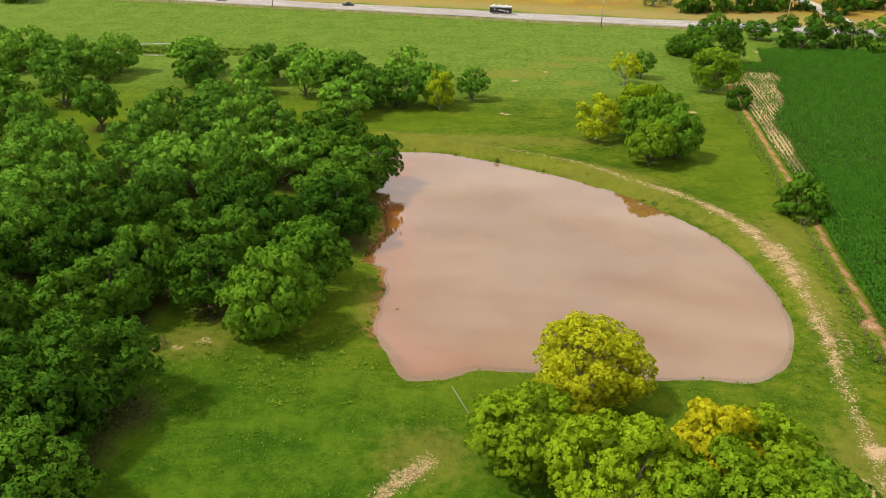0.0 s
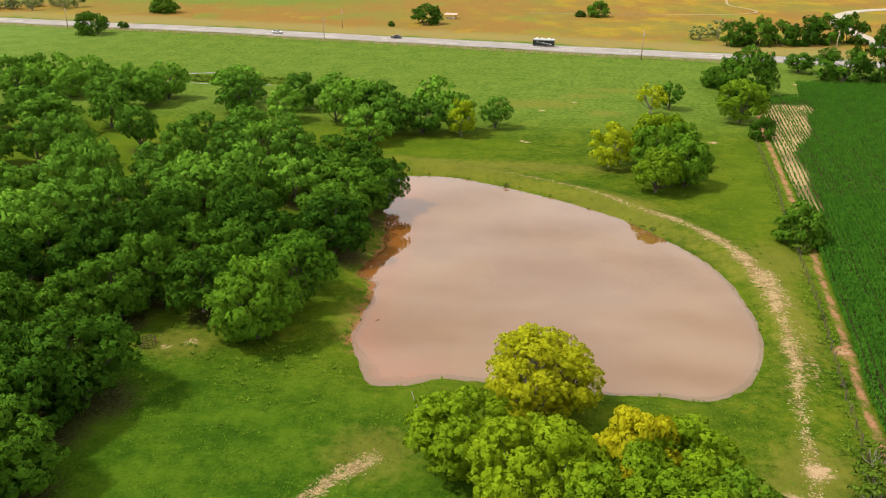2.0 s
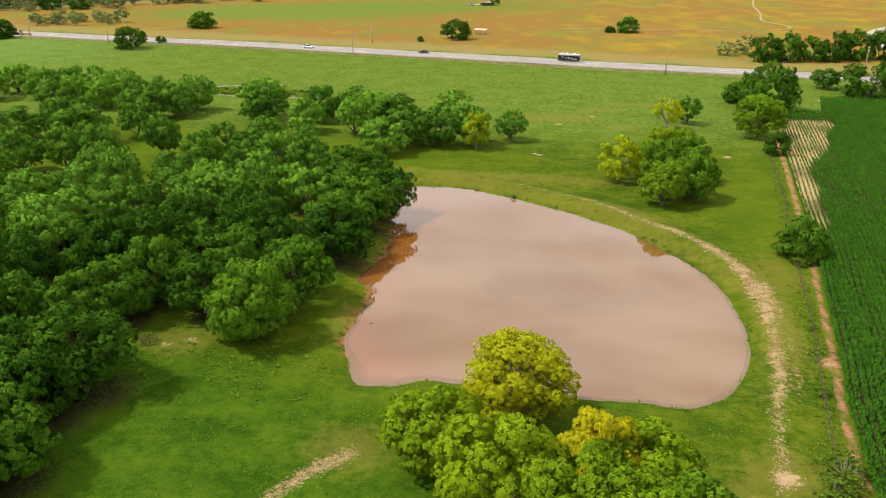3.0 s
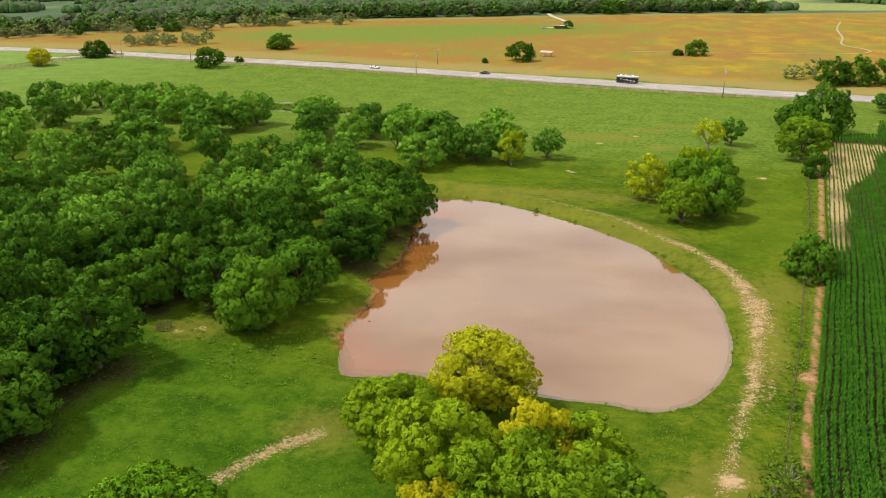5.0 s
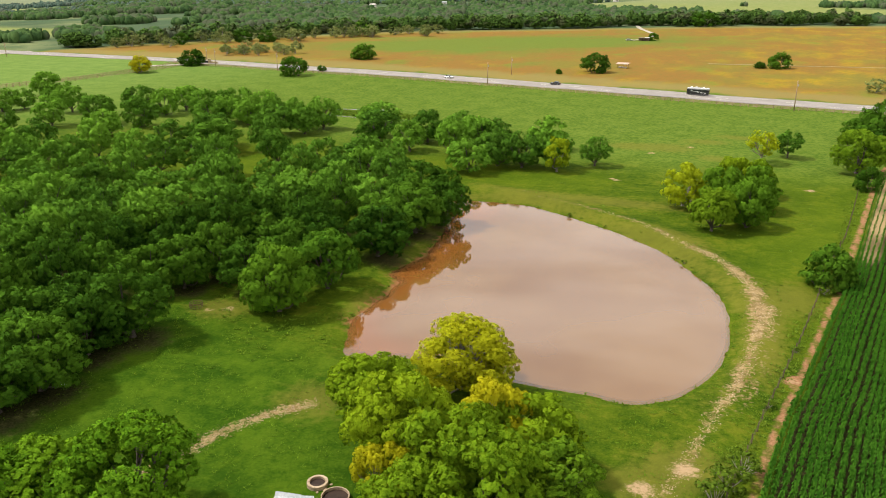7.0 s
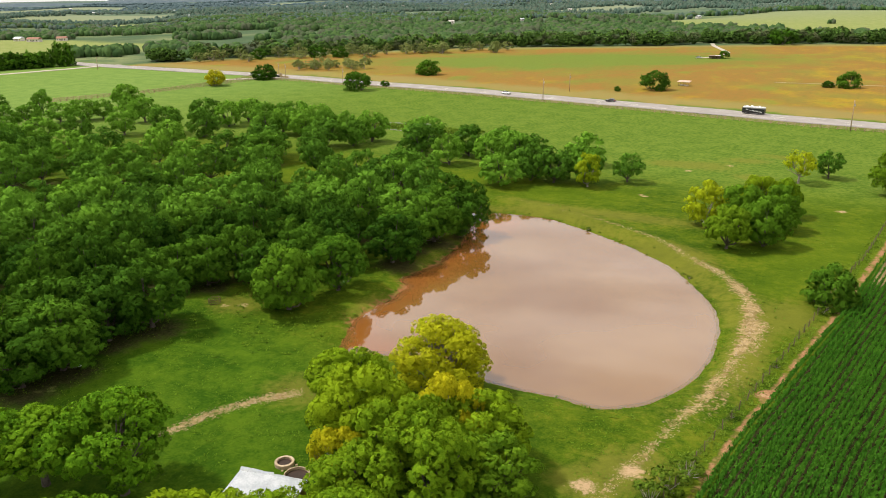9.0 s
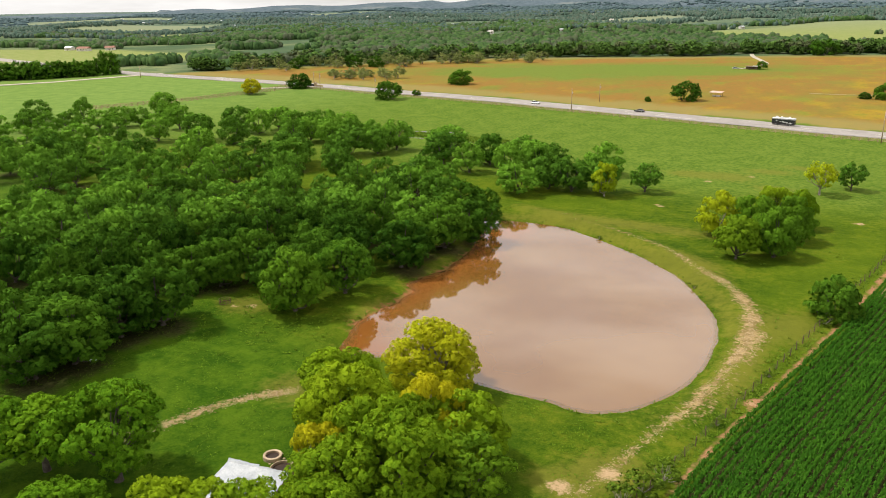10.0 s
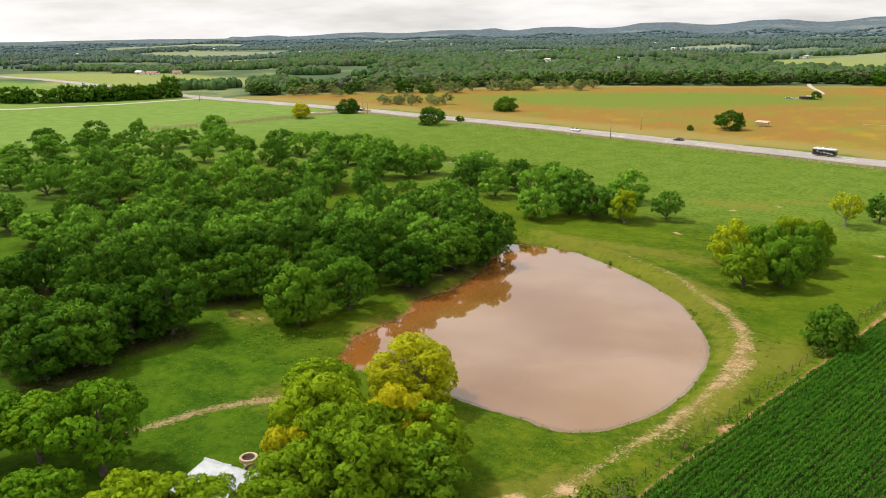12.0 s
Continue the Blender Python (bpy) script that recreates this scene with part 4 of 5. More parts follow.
FAR_OAKS = [
    (-171, 202, 12), (-153, 184, 13), (-247, 250, 12), (-173, 225, 13), (-161, 225, 10), (-154, 204, 11), (-161, 237, 11), (-131, 213, 11), (-138, 233, 10), (-120, 219, 10), (-129, 219, 8), (-117, 226, 11), (-100, 205, 13),
    (-103, 224, 8), (-92, 211, 10), (-90, 220, 11), (-146, 229, 11), (-127, 228, 10), (-110, 221, 8), (-91, 186, 10), (-109, 184, 14), (-63, 207, 13), (-69, 220, 14), (-280, 205, 12), (-270, 175, 12)]
FILL_OAKS = [  # closing the western wood
    (-143, 118, 11), (-145, 129, 10), (-143, 144, 10), (-113, 98, 10), (-109, 116, 11), (-123, 138, 11), (-94, 89, 11), (-91, 80, 10), (-91, 96, 10), (-95, 110, 10), (-82, 88, 10), (-183, 146, 11), (-108, 142, 10), (-70, 96, 10), (-76, 91, 9), (-100, 126, 10), (-88, 112, 9)]
BANK_OAKS = [  # the group north of the pond
    (-48, 198, 9.5), (-48, 212, 10.5), (-41, 222, 11), (-32, 211, 10.5), (-25, 208, 10), (-35, 198, 8.5), (-23, 181, 11.5), (-18, 190, 10.5), (-11, 190, 10), (-27, 205, 10), (-10, 214, 10.5), (-3, 193, 9)]
rng_trees = np.random.default_rng(7)
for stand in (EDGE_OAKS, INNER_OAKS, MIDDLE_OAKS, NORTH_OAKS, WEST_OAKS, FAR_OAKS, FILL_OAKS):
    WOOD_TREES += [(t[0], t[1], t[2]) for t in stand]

build_ground()
build_hills()
build_pond()
build_roads()

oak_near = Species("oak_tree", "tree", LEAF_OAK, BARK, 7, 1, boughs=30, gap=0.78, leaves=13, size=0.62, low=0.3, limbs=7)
oak_mid = Species("oak_tree", "tree", LEAF_OAK_BRIGHT, BARK, 8, 2, boughs=26, gap=0.98, leaves=9, size=0.84, low=0.8, limbs=6)
oak_west = Species("oak_tree", "tree", LEAF_OAK_BRIGHT, BARK, 6, 22, boughs=26, gap=0.97, leaves=9, size=0.84, low=0.8, limbs=6)
oak_loose = Species("oak_tree", "tree", LEAF_OAK_BRIGHT, BARK, 6, 10, boughs=26, gap=0.94, leaves=10, size=0.82, low=0.4, limbs=7, even=0.9)
elm = Species("elm_tree", "tree", LEAF_BRIGHT, BARK, 5, 3, boughs=34, gap=0.64, leaves=18, size=0.46, low=1.0, even=0.7)
elm_yellow = Species("elm_tree", "tree", LEAF_ELM_YELLOW, BARK, 2, 16, boughs=34, gap=0.64, leaves=18, size=0.46, low=0.9, even=0.7)
elm_dark = Species("elm_tree", "tree", LEAF_FRESH, BARK, 5, 9, boughs=34, gap=0.66, leaves=18, size=0.47, low=0.9, even=0.7)
elm_low = Species("elm_tree", "tree", LEAF_EDGE, BARK, 2, 26, boughs=36, gap=0.66, leaves=17, size=0.47, low=0.1, even=0.8)
elm_open = Species("elm_tree", "tree", LEAF_BROAD, BARK, 2, 17, boughs=34, gap=0.66, leaves=18, size=0.47, low=3.4, core=0.5, limbs=14, even=0.6)
spring = Species("yellow_tree", "tree", LEAF_SPRING, BARK_PALE, 1, 5, boughs=44, gap=0.56, leaves=22, size=0.31, low=0.3, core=0.66, keep=1.0, limbs=26, lumps=3, even=1)
lime = Species("young_tree", "tree", LEAF_LIME, BARK_PALE, 2, 4, boughs=24, gap=0.78, leaves=14, size=0.58, low=0.7, core=0.65, keep=1.0, even=0.6)
lime_open = Species("young_tree", "tree", LEAF_LIME, BARK_PALE, 1, 21, boughs=22, gap=0.9, leaves=13, size=0.5, low=2.6, core=0.5, keep=0.95, limbs=12, even=0.7)
gold = Species("yellow_tree", "tree", LEAF_YELLOW, BARK_PALE, 2, 15, boughs=30, gap=0.62, leaves=18, size=0.44, low=0.3, core=0.6, keep=0.95, limbs=16, even=0.9)
bush = Species("bush_tree", "tree", LEAF_OAK, BARK, 4, 6, boughs=30, gap=0.90, leaves=10, size=0.8, low=0.1, limbs=5, even=1, sink=0.2)
shrub = Species("oak_tree", "tree", LEAF_OAK, BARK, 4, 18, boughs=16, gap=1.48, leaves=7, size=1.35, low=0.1, limbs=3, even=1, sink=0.14)
row_oak = Species("oak_tree", "tree", LEAF_OAK, BARK, 4, 19, boughs=18, gap=1.33, leaves=8, size=1.2, low=0.3, limbs=5, even=1, sink=0.14)
grey = Species("mesquite_tree", "tree", LEAF_GREY, BARK_PALE, 3, 8, boughs=14, gap=1.48, leaves=7, size=1.0, low=0.3, core=0.4, keep=0.8, limbs=6, even=0.8)

OAK_LABEL = "dense dark green oak standing in the wood"
for i, (x, y, w, h) in enumerate(EDGE_OAKS):
    if i < 2:
        elm_low.plant(x, y, w, h, "fresh green full-crowned tree at the wood's edge")
        continue
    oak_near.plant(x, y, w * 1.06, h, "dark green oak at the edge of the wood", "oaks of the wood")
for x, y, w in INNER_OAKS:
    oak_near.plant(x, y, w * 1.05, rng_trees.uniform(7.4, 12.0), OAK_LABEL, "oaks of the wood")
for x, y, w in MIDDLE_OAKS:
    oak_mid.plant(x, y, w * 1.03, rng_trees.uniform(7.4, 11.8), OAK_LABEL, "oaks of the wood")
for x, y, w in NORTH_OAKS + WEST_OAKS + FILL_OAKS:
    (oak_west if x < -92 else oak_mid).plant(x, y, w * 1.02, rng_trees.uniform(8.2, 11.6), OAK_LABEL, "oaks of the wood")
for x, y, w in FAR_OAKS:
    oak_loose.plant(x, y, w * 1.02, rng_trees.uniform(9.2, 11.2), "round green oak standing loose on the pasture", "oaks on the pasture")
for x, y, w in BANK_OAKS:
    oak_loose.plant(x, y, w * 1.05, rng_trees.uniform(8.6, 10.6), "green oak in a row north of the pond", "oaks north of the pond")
lime.plant(-1.0, 189.0, 7.6, 9.6, "yellow-green tree among darker oaks")
oak_mid.plant(7.3, 199, 8.4, 8.4, "small round green oak at the end of a row", "oaks north of the pond")

# group on the pasture north-east of the pond
lime.plant(33.8, 167.5, 10, 10.2, "yellow-green tree at the edge of a tree group", "trees of the pasture group")
for x, y, w, h in ((41.2, 150.5, 9.0, 9.6), (47.8, 155, 9.6, 10.6), (42.5, 163, 9.2, 11.2), (49.5, 168, 8.6, 10.2), (44, 177, 8.4, 10.2), (49.5, 180, 7.6, 9.0)):
    kind = elm if y > 176 else elm_dark if x == 41.2 else elm_low
    kind.plant(x, y, w, h, "full green tree in a group on the pasture", "trees of the pasture group")
lime_open.plant(50, 216, 8.6, 9.2, "sparse light green tree on the pasture")
oak_mid.plant(57, 226, 7.5, 7.8, "small green tree alone on the pasture")
# trees at the head of the corn field
bush.plant(80, 233, 9.5, 8.5, "dark green tree between two larger ones")
elm_dark.plant(73.5, 213, 13.6, 11.8, "bright green spreading tree beside the corn field")
bush.plant(84.5, 249, 16.5, 15.6, "large dark oak at the head of the corn field")
bush.plant(78, 260, 9.5, 7.0, "smaller green oak beside a larger one")
bush.plant(74.3, 195, 6.4, 6.0, "low round green tree at the end of a dirt path")
bush.plant(62, 126, 8.4, 7.6, "dark green bushy tree growing on the fence line")
oak_mid.plant(113, 289, 9.8, 7.0, "small oak on the grass beside the highway")
for x, y, w, h in ((123, 274, 19, 13.2), (134, 277, 15, 12.4), (150, 272, 19, 12.6), (165, 277, 17, 12)):
    shrub.plant(x, y, w, h, "large dark oak at the corn field's north edge", "oaks north of the corn")
for x, y, w, h in ((107, 350, 15, 12), (116, 353, 15, 12), (126, 354, 14, 11.5), (136, 358, 17, 13), (147, 361, 17, 13), (158, 363, 16, 13), (172, 354, 15, 12), (185, 366, 17, 12), (196, 372, 17, 12)):
    row_oak.plant(x, y, w * 0.9, h * 0.95, "green oak in a row across the highway", "oaks across the highway")
grey.plant(94, 366, 9, 6, "bare grey tree beside the wildflower field")
grey.plant(104, 372, 11, 8, "bare grey tree beside the wildflower field")

# foreground group south of the pond
spring.plant(15.2, 71.9, 13.2, 10.0, "large yellow-green tree in spring leaf beside the pond")
for x, y, w, h in ((7.2, 60.6, 10, 8.7), (15.0, 53.5, 12, 11.4), (22.0, 50.5, 11.5, 11.0), (28.5, 57.0, 11, 9.6), (26.5, 47.0, 12, 10.8), (32.0, 52.0, 10, 7.6), (20, 43.4, 10, 7.6)):
    kind = elm_yellow if x == 15.0 else elm_dark if x > 30 else elm
    kind.plant(x, y, w, h, "bright green leafy tree in a dense group", "trees south of the pond")
gold.plant(24.2, 56.5, 8.8, 11.2, "yellow-topped tree within a green group", "trees south of the pond")
gold.plant(16, 45.9, 6.0, 7.6, "small yellow tree within a green group", "trees south of the pond")
for x, y, w, h in ((-4.8, 34.4, 14, 11.8), (-14.0, 31.5, 12, 8.8), (-17, 27, 12, 10), (0.5, 24.0, 9, 7.2)):
    elm_open.plant(x, y, w, h, "broad green tree beside the shed's grass", "trees beside the shed")
for x, y, w, h in ((8.6, 28.8, 9, 7.6), (13.4, 31.4, 8.0, 7.4), (20.0, 33.0, 10, 8.8), (24.0, 35.5, 10, 8.4)):
    (elm_yellow if x < 12 else elm).plant(x, y, w, h, "bright green tree beside the shed", "trees beside the shed")

# singles along the highway and in the flowers
bush.plant(-175, 340, 14, 10.4, "round green tree beside the highway fence")
bush.plant(-256, 362, 14, 9.0, "round dark green tree beside the highway")
bush.plant(-171, 361, 5, 3.4, "small round bush beside the highway")
gold.plant(-263, 327, 12, 9.2, "golden yellow tree at a ranch entrance")
bush.plant(-176, 420, 14.5, 9.2, "round dark bush in the wildflower field")
bush.plant(-32, 398, 14.5, 10, "round dark bush in the wildflower field")
bush.plant(-48, 387, 3.2, 2.6, "small dark bush in the wildflower field")
bush.plant(56, 441, 12, 8.5, "round green tree in the wildflower field")
bush.plant(47, 440, 6, 3.4, "low bush beside a round tree")
for i in range(13):
    grey.plant(-280 + 3.6 * i + rng_trees.normal(0, 4), 432 + rng_trees.normal(0, 9), rng_trees.uniform(6, 10), rng_trees.uniform(5, 8), "pale grey-green scrub tree in the flowers", "scrub trees in the flowers")
for i in range(36):
    t = i / 35
    grey.plant(-390 + 190 * t + rng_trees.normal(0, 7), 455 + 150 * t + rng_trees.normal(0, 16), rng_trees.uniform(8, 13), rng_trees.uniform(6, 9.5), "pale grey-green scrub tree along a field edge", "scrub trees along the field")
for x, y, w, h in ((-318, 500, 15, 10), (-350, 470, 12, 9), (-300, 505, 13, 9), (-255, 575, 16, 11), (-2, 735, 24, 14)):
    shrub.plant(x, y, w, h, "dark green tree along a field edge", "trees along the field")
# hedgerow west of the highway
HEDGE = smooth_line([(-700, 235), (-600, 256), (-534, 283), (-500, 307), (-482, 324), (-472, 340), (-462, 358), (-454, 378)], steps=6)
for i, (x, y) in enumerate(HEDGE):
    if i == 17:
        continue
    shrub.plant(x + rng_trees.normal(0, 1.5), y + 4 + rng_trees.normal(0, 2.5), rng_trees.uniform(12, 19), rng_trees.uniform(10, 14) + (5 if i > 40 else 0), "dark green tree in a hedgerow", "trees of the hedgerow")


def far_woods(name, count, r0, r1, width, masses, seed, thr, label, leaf, tall=1.0):
    """Many small crowns of rounded leaf masses as one mesh, in drifts with clearings between them."""
    rng = np.random.default_rng(seed)
    az = np.radians(rng.uniform(-80, 24, count * 6))
    r = np.sqrt(rng.uniform(r0 ** 2, r1 ** 2, count * 6))
    x, y = r * np.sin(az), r * np.cos(az)
    beyond = np.interp(x, [q[0] for q in FIELD_EDGE], [q[1] for q in FIELD_EDGE])
    ok = np.where(x < -430, y > np.interp(x, [-1500, -700, -430], [500, 440, 420]), y > beyond + 40)
    ok &= np.abs(y - road_y(x)) > 26
    for cx, cy, sx, sy in CLEARINGS:
        ok &= ((x - cx) / sx) ** 2 + ((y - cy) / sy) ** 2 > 1.1
    x, y = x[ok], y[ok]
    # belts of wood lie across the valley
    u, v = 0.84 * x + 0.54 * y, -0.54 * x + 0.84 * y
    d = np.array([noise.noise(Vector((a / 420, b / 130, 3.0))) + 0.5 * noise.noise(Vector((a / 100, b / 70, 9.0))) for a, b in zip(u, v)])
    edge = (y - np.interp(x, [q[0] for q in FIELD_EDGE], [q[1] for q in FIELD_EDGE]) < 190) & (x > -420)
    ok = (d > thr) | edge
    x, y = x[ok][:count], y[ok][:count]
    z = np.maximum(terrain(x, y), hill_height(x, y))
    w = width * rng.uniform(0.6, 1.3, len(x))
    h = np.minimum(w * rng.uniform(0.5, 0.8, len(x)) + 1.5, rng.uniform(6.5, 10.5, len(x))) * tall
    if masses > 1:
        # each tree is a cluster of rounded leaf masses
        a, q = rng.uniform(0, 6.28, (len(x), masses)), np.sqrt(rng.random((len(x), masses))) * 0.36
        x, y = (x[:, None] + q * w[:, None] * np.cos(a)).ravel(), (y[:, None] + q * w[:, None] * np.sin(a)).ravel()
        z = np.repeat(z, masses)
        h = (h[:, None] * (1.08 - 0.9 * q ** 1.5) * rng.uniform(0.72, 1.05, (len(w), masses))).ravel()
        w = (w[:, None] * rng.uniform(0.36, 0.58, (len(w), masses))).ravel()
    # each mass: three uneven rings below a peak
    n, k = len(x), 6
    a = np.arange(k)[None] * 2 * np.pi / k + rng.uniform(0, 6.28, (n, 1)) + rng.normal(scale=0.2, size=(n, k))
    rings = [np.stack([x + rng.normal(0, 1, n), y + rng.normal(0, 1, n), z + h], -1)[:, None, :]]
    for out, up in ((0.72, 0.82), (1.0, 0.42), (0.8, -0.1)):
        q = out * w[:, None] / 2 * rng.uniform(0.7, 1.25, (n, k))
        rings.append(np.stack([x[:, None] + q * np.cos(a), y[:, None] + q * np.sin(a), z[:, None] + h[:, None] * (up + rng.uniform(-0.1, 0.1, (n, k)))], -1))
    V = np.concatenate(rings, 1).reshape(-1, 3)
    m = 1 + 3 * k
    i = np.arange(k)
    i2 = (i + 1) % k
    one = [np.stack([np.zeros(k, int), 1 + i, 1 + i2], -1)]
    for b in (1, 1 + k):
        one += [np.stack([b + i, b + k + i, b + k + i2], -1), np.stack([b + i, b + k + i2, b + i2], -1)]
    F = (np.concatenate(one)[None] + np.arange(n)[:, None, None] * m).reshape(-1, 3)
    mid = np.repeat(np.stack([x, y, z + h * 0.2], -1), m, 0)
    N = unit((V - mid) / np.repeat(np.stack([w, w, h * 1.6], -1), m, 0))
    ob = piece(name, mesh(name, V, F, N), leaf)
    return tagged(ob, label, "woods", kind="stuff")


def woods_edge(count, seed):
    """First trees of the woods behind the flowers: crowns of boughs and sprays, joined as one mesh."""
    rng = np.random.default_rng(seed)
    shapes = []
    for s in range(6):
        me, pos, rad = crown_mesh("crown", np.random.default_rng(1700 + s), 10.0, 11.0, 0.1, 16, 1.5, 7, 1.25, lumps=3, even=1.0)
        V = np.empty(len(me.vertices) * 3, np.float32)
        me.vertices.foreach_get("co", V)
        shapes.append(V.reshape(-1, 3))
        bpy.data.meshes.remove(me)
    VV, NN = [], []
    for i in range(count):
        x = -425 + 555 * (i + rng.uniform()) / count
        y = np.interp(x, [q[0] for q in FIELD_EDGE], [q[1] for q in FIELD_EDGE]) + 6 + 62 * rng.random() ** 1.4
        if (-62 < x < -26 and y < 740) or abs(y - road_y(x)) < 30:
            continue
        V = shapes[i % 6]
        w, h, a = rng.uniform(9, 17) / 11, rng.uniform(7.5, 12) / 10, rng.uniform(0, 6.28)
        turned = np.stack([(V[:, 0] * math.cos(a) - V[:, 1] * math.sin(a)) * w, (V[:, 0] * math.sin(a) + V[:, 1] * math.cos(a)) * w, V[:, 2] * h], -1)
        VV.append(turned + np.array([x, y, terrain(x, y)]))
        NN.append(unit(turned - np.array([0, 0, 4.5 * h])))
    V, N = np.concatenate(VV), np.concatenate(NN)
    ob = piece("woods_edge", mesh("woods_edge", V, np.arange(len(V)).reshape(-1, 4), N), LEAF_WOOD)
    return tagged(ob, "dark green oaks at the edge of the far woods", "woods", kind="stuff")


woods_edge(230, 19)
far_woods("near_woods", 3100, 440, 1650, 17, 8, 11, 0.02, "dark green mixed woods beyond the field", LEAF_DARK)
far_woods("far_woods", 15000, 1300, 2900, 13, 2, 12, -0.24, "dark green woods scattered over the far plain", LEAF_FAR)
far_woods("distant_woods", 9000, 2600, 4000, 18, 1, 13, -0.26, "woods on the distant low hills, coloured blue-green by haze", LEAF_HAZE, 0.8)


# ---- corn field ----
ROW = 0.84  # metres from row to row


def corn_plants(name, rows, y0, y1, gap, lift, blades, seed, label, limit):
    """Rows of young corn along the dirt path, one mesh: each plant is a fan of arching blades."""
    rng = np.random.default_rng(seed)
    PX, PY = [], []
    for k in rows:
        ys = np.arange(y0, y1, gap) + rng.uniform(-0.3, 0.3) * gap
        xs = corn_x(ys) + 0.95 + ROW * k + 0.15 * np.sin(ys * 0.06 + k) + rng.normal(scale=0.05, size=len(ys))
        ok = (corn_side(xs, ys) > -0.6) & limit(xs, ys, k)
        # thinner stands along the weedy western rows
        thin = 0.12 * (k < 4) + 0.15 * young_corn(xs, ys)
        ok &= rng.random(len(ys)) > thin
        PX.append(xs[ok])
        PY.append(ys[ok])
    x, y = np.concatenate(PX), np.concatenate(PY)
    n = len(x)
    h = lift * rng.uniform(0.75, 1.2, n) * (1 - 0.34 * young_corn(x, y))
    a = rng.uniform(0, 2 * np.pi, (n, 1)) + np.arange(blades)[None] * 2 * np.pi / blades + rng.normal(scale=0.3, size=(n, blades))
    out = np.stack([np.cos(a), np.sin(a), np.zeros_like(a)], -1)
    side = np.stack([-np.sin(a), np.cos(a), np.zeros_like(a)], -1)
    root = np.stack([x, y, terrain(x, y)], -1)[:, None, :]
    H = h[:, None, None]
    up = np.array([0, 0, 1.0])
    p0 = root + up * H * rng.uniform(0.1, 0.35, (n, blades, 1))
    p1 = root + up * H * rng.uniform(0.8, 1.05, (n, blades, 1)) + out * H * 0.20
    p2 = root + up * H * rng.uniform(0.5, 0.8, (n, blades, 1)) + out * H * 0.37
    wide = side * H * 0.074
    V = np.stack([p0, p1 - wide, p1 + wide, p2], 2).reshape(-1, 3)
    q = np.arange(n * blades)[:, None] * 4
    F = np.concatenate([q + np.array([[0, 1, 2]]), q + np.array([[1, 3, 2]])])
    tagged(piece(name, mesh(name, V, F), LEAF_CORN), label, "corn", kind="stuff")


corn_plants("corn_rows", range(0, 33), 44, 150, 0.25, 1.18, 6, 21, "rows of young green corn on brown soil", lambda x, y, k: x < 200)
corn_plants("corn_rows", range(0, 109), 150, 270, 0.55, 1.3, 4, 22, "dark green rows of corn towards the highway", lambda x, y, k: ROW * k < 27 + (y - 130) * 0.45)
corn_plants("corn_rows", range(33, 181), 30, 270, 2.3, 1.9, 4, 23, "dark green rows of corn farther into the field", lambda x, y, k: (y < 150) | (ROW * k > 27 + (y - 130) * 0.45))
corn_plants("corn_rows", range(0, 84), -110, 44, 1.3, 1.7, 4, 24, "dark green rows of corn at the field's south end", lambda x, y, k: x < 400)


# ---- loose ground cover ----
def scatter_area(rng, count, x0, x1, y0, y1):
    x, y = rng.uniform(x0, x1, count), rng.uniform(y0, y1, count)
    d = shore_distance(x, y)
    ok = (d > 0.25) & (x < path_x(y) - 0.8)
    for line, w in ((TRACK, 1.6), (SOUTH_TRACK, 1.5)):
        ok &= to_line(x, y, line) > w * rng.uniform(0.2, 1.2, count)
    return x[ok], y[ok]


def tufts(name, mat, x, y, size, blades, rng, label, category):
    """Small fans of blades."""
    n = len(x)
    a = rng.uniform(0, 2 * np.pi, (n, blades))
    lean = rng.uniform(0.6, 1.25, (n, blades, 1))
    out = np.stack([np.cos(a), np.sin(a), np.zeros_like(a)], -1)
    side = np.stack([-np.sin(a), np.cos(a), np.zeros_like(a)], -1)
    s = (size * rng.uniform(0.5, 1.5, n))[:, None, None]
    root = np.stack([x, y, terrain(x, y) - 0.02], -1)[:, None, :] + out * s * 0.25
    tip = root + out * s * lean * 0.8 + np.array([0, 0, 1.0]) * s * (1.1 - lean * 0.65)
    V = np.stack([root - side * s * 0.2, root + side * s * 0.2, tip], 2).reshape(-1, 3)
    F = np.arange(n * blades * 3).reshape(-1, 3)
    tagged(piece(name, mesh(name, V, F), mat), label, category, kind="stuff")


rng = np.random.default_rng(31)
x, y = scatter_area(rng, 17000, -45, 60, 36, 110)
keep = np.array([noise.noise(Vector((a / 5, b / 5, 1.0))) for a, b in zip(x, y)]) > -0.05
tufts("grass_tufts", GRASS_TUFT, x[keep], y[keep], 0.26, 3, rng, "short tufts of pasture grass", "grass")
x, y = scatter_area(rng, 9000, -40, 64, 60, 180)
d = shore_distance(x, y)
keep = (d < 1.6) | ((np.array([noise.noise(Vector((a / 7, b / 7, 5.0))) for a, b in zip(x, y)]) > 0.28) & (rng.random(len(x)) < 0.35))
tufts("bank_weeds", LEAF_WEED, x[keep], y[keep], 0.42, 5, rng, "low green weeds along the bank and pasture", "weeds")
# dark clumps on the clearing by the wood, and along the fence
x, y = rng.uniform(-34, -8, 260), rng.uniform(70, 93, 260)
keep = np.array([noise.noise(Vector((a / 6, b / 4, 7.0))) for a, b in zip(x, y)]) > 0.02
tufts("clearing_weeds", GRASS_TUFT, x[keep], y[keep], 0.42, 9, rng, "dark green weed clumps on the clearing", "weeds")
y = rng.uniform(48, 190, 900)
x = path_x(y) - 2.2 + rng.normal(scale=0.9, size=len(y))
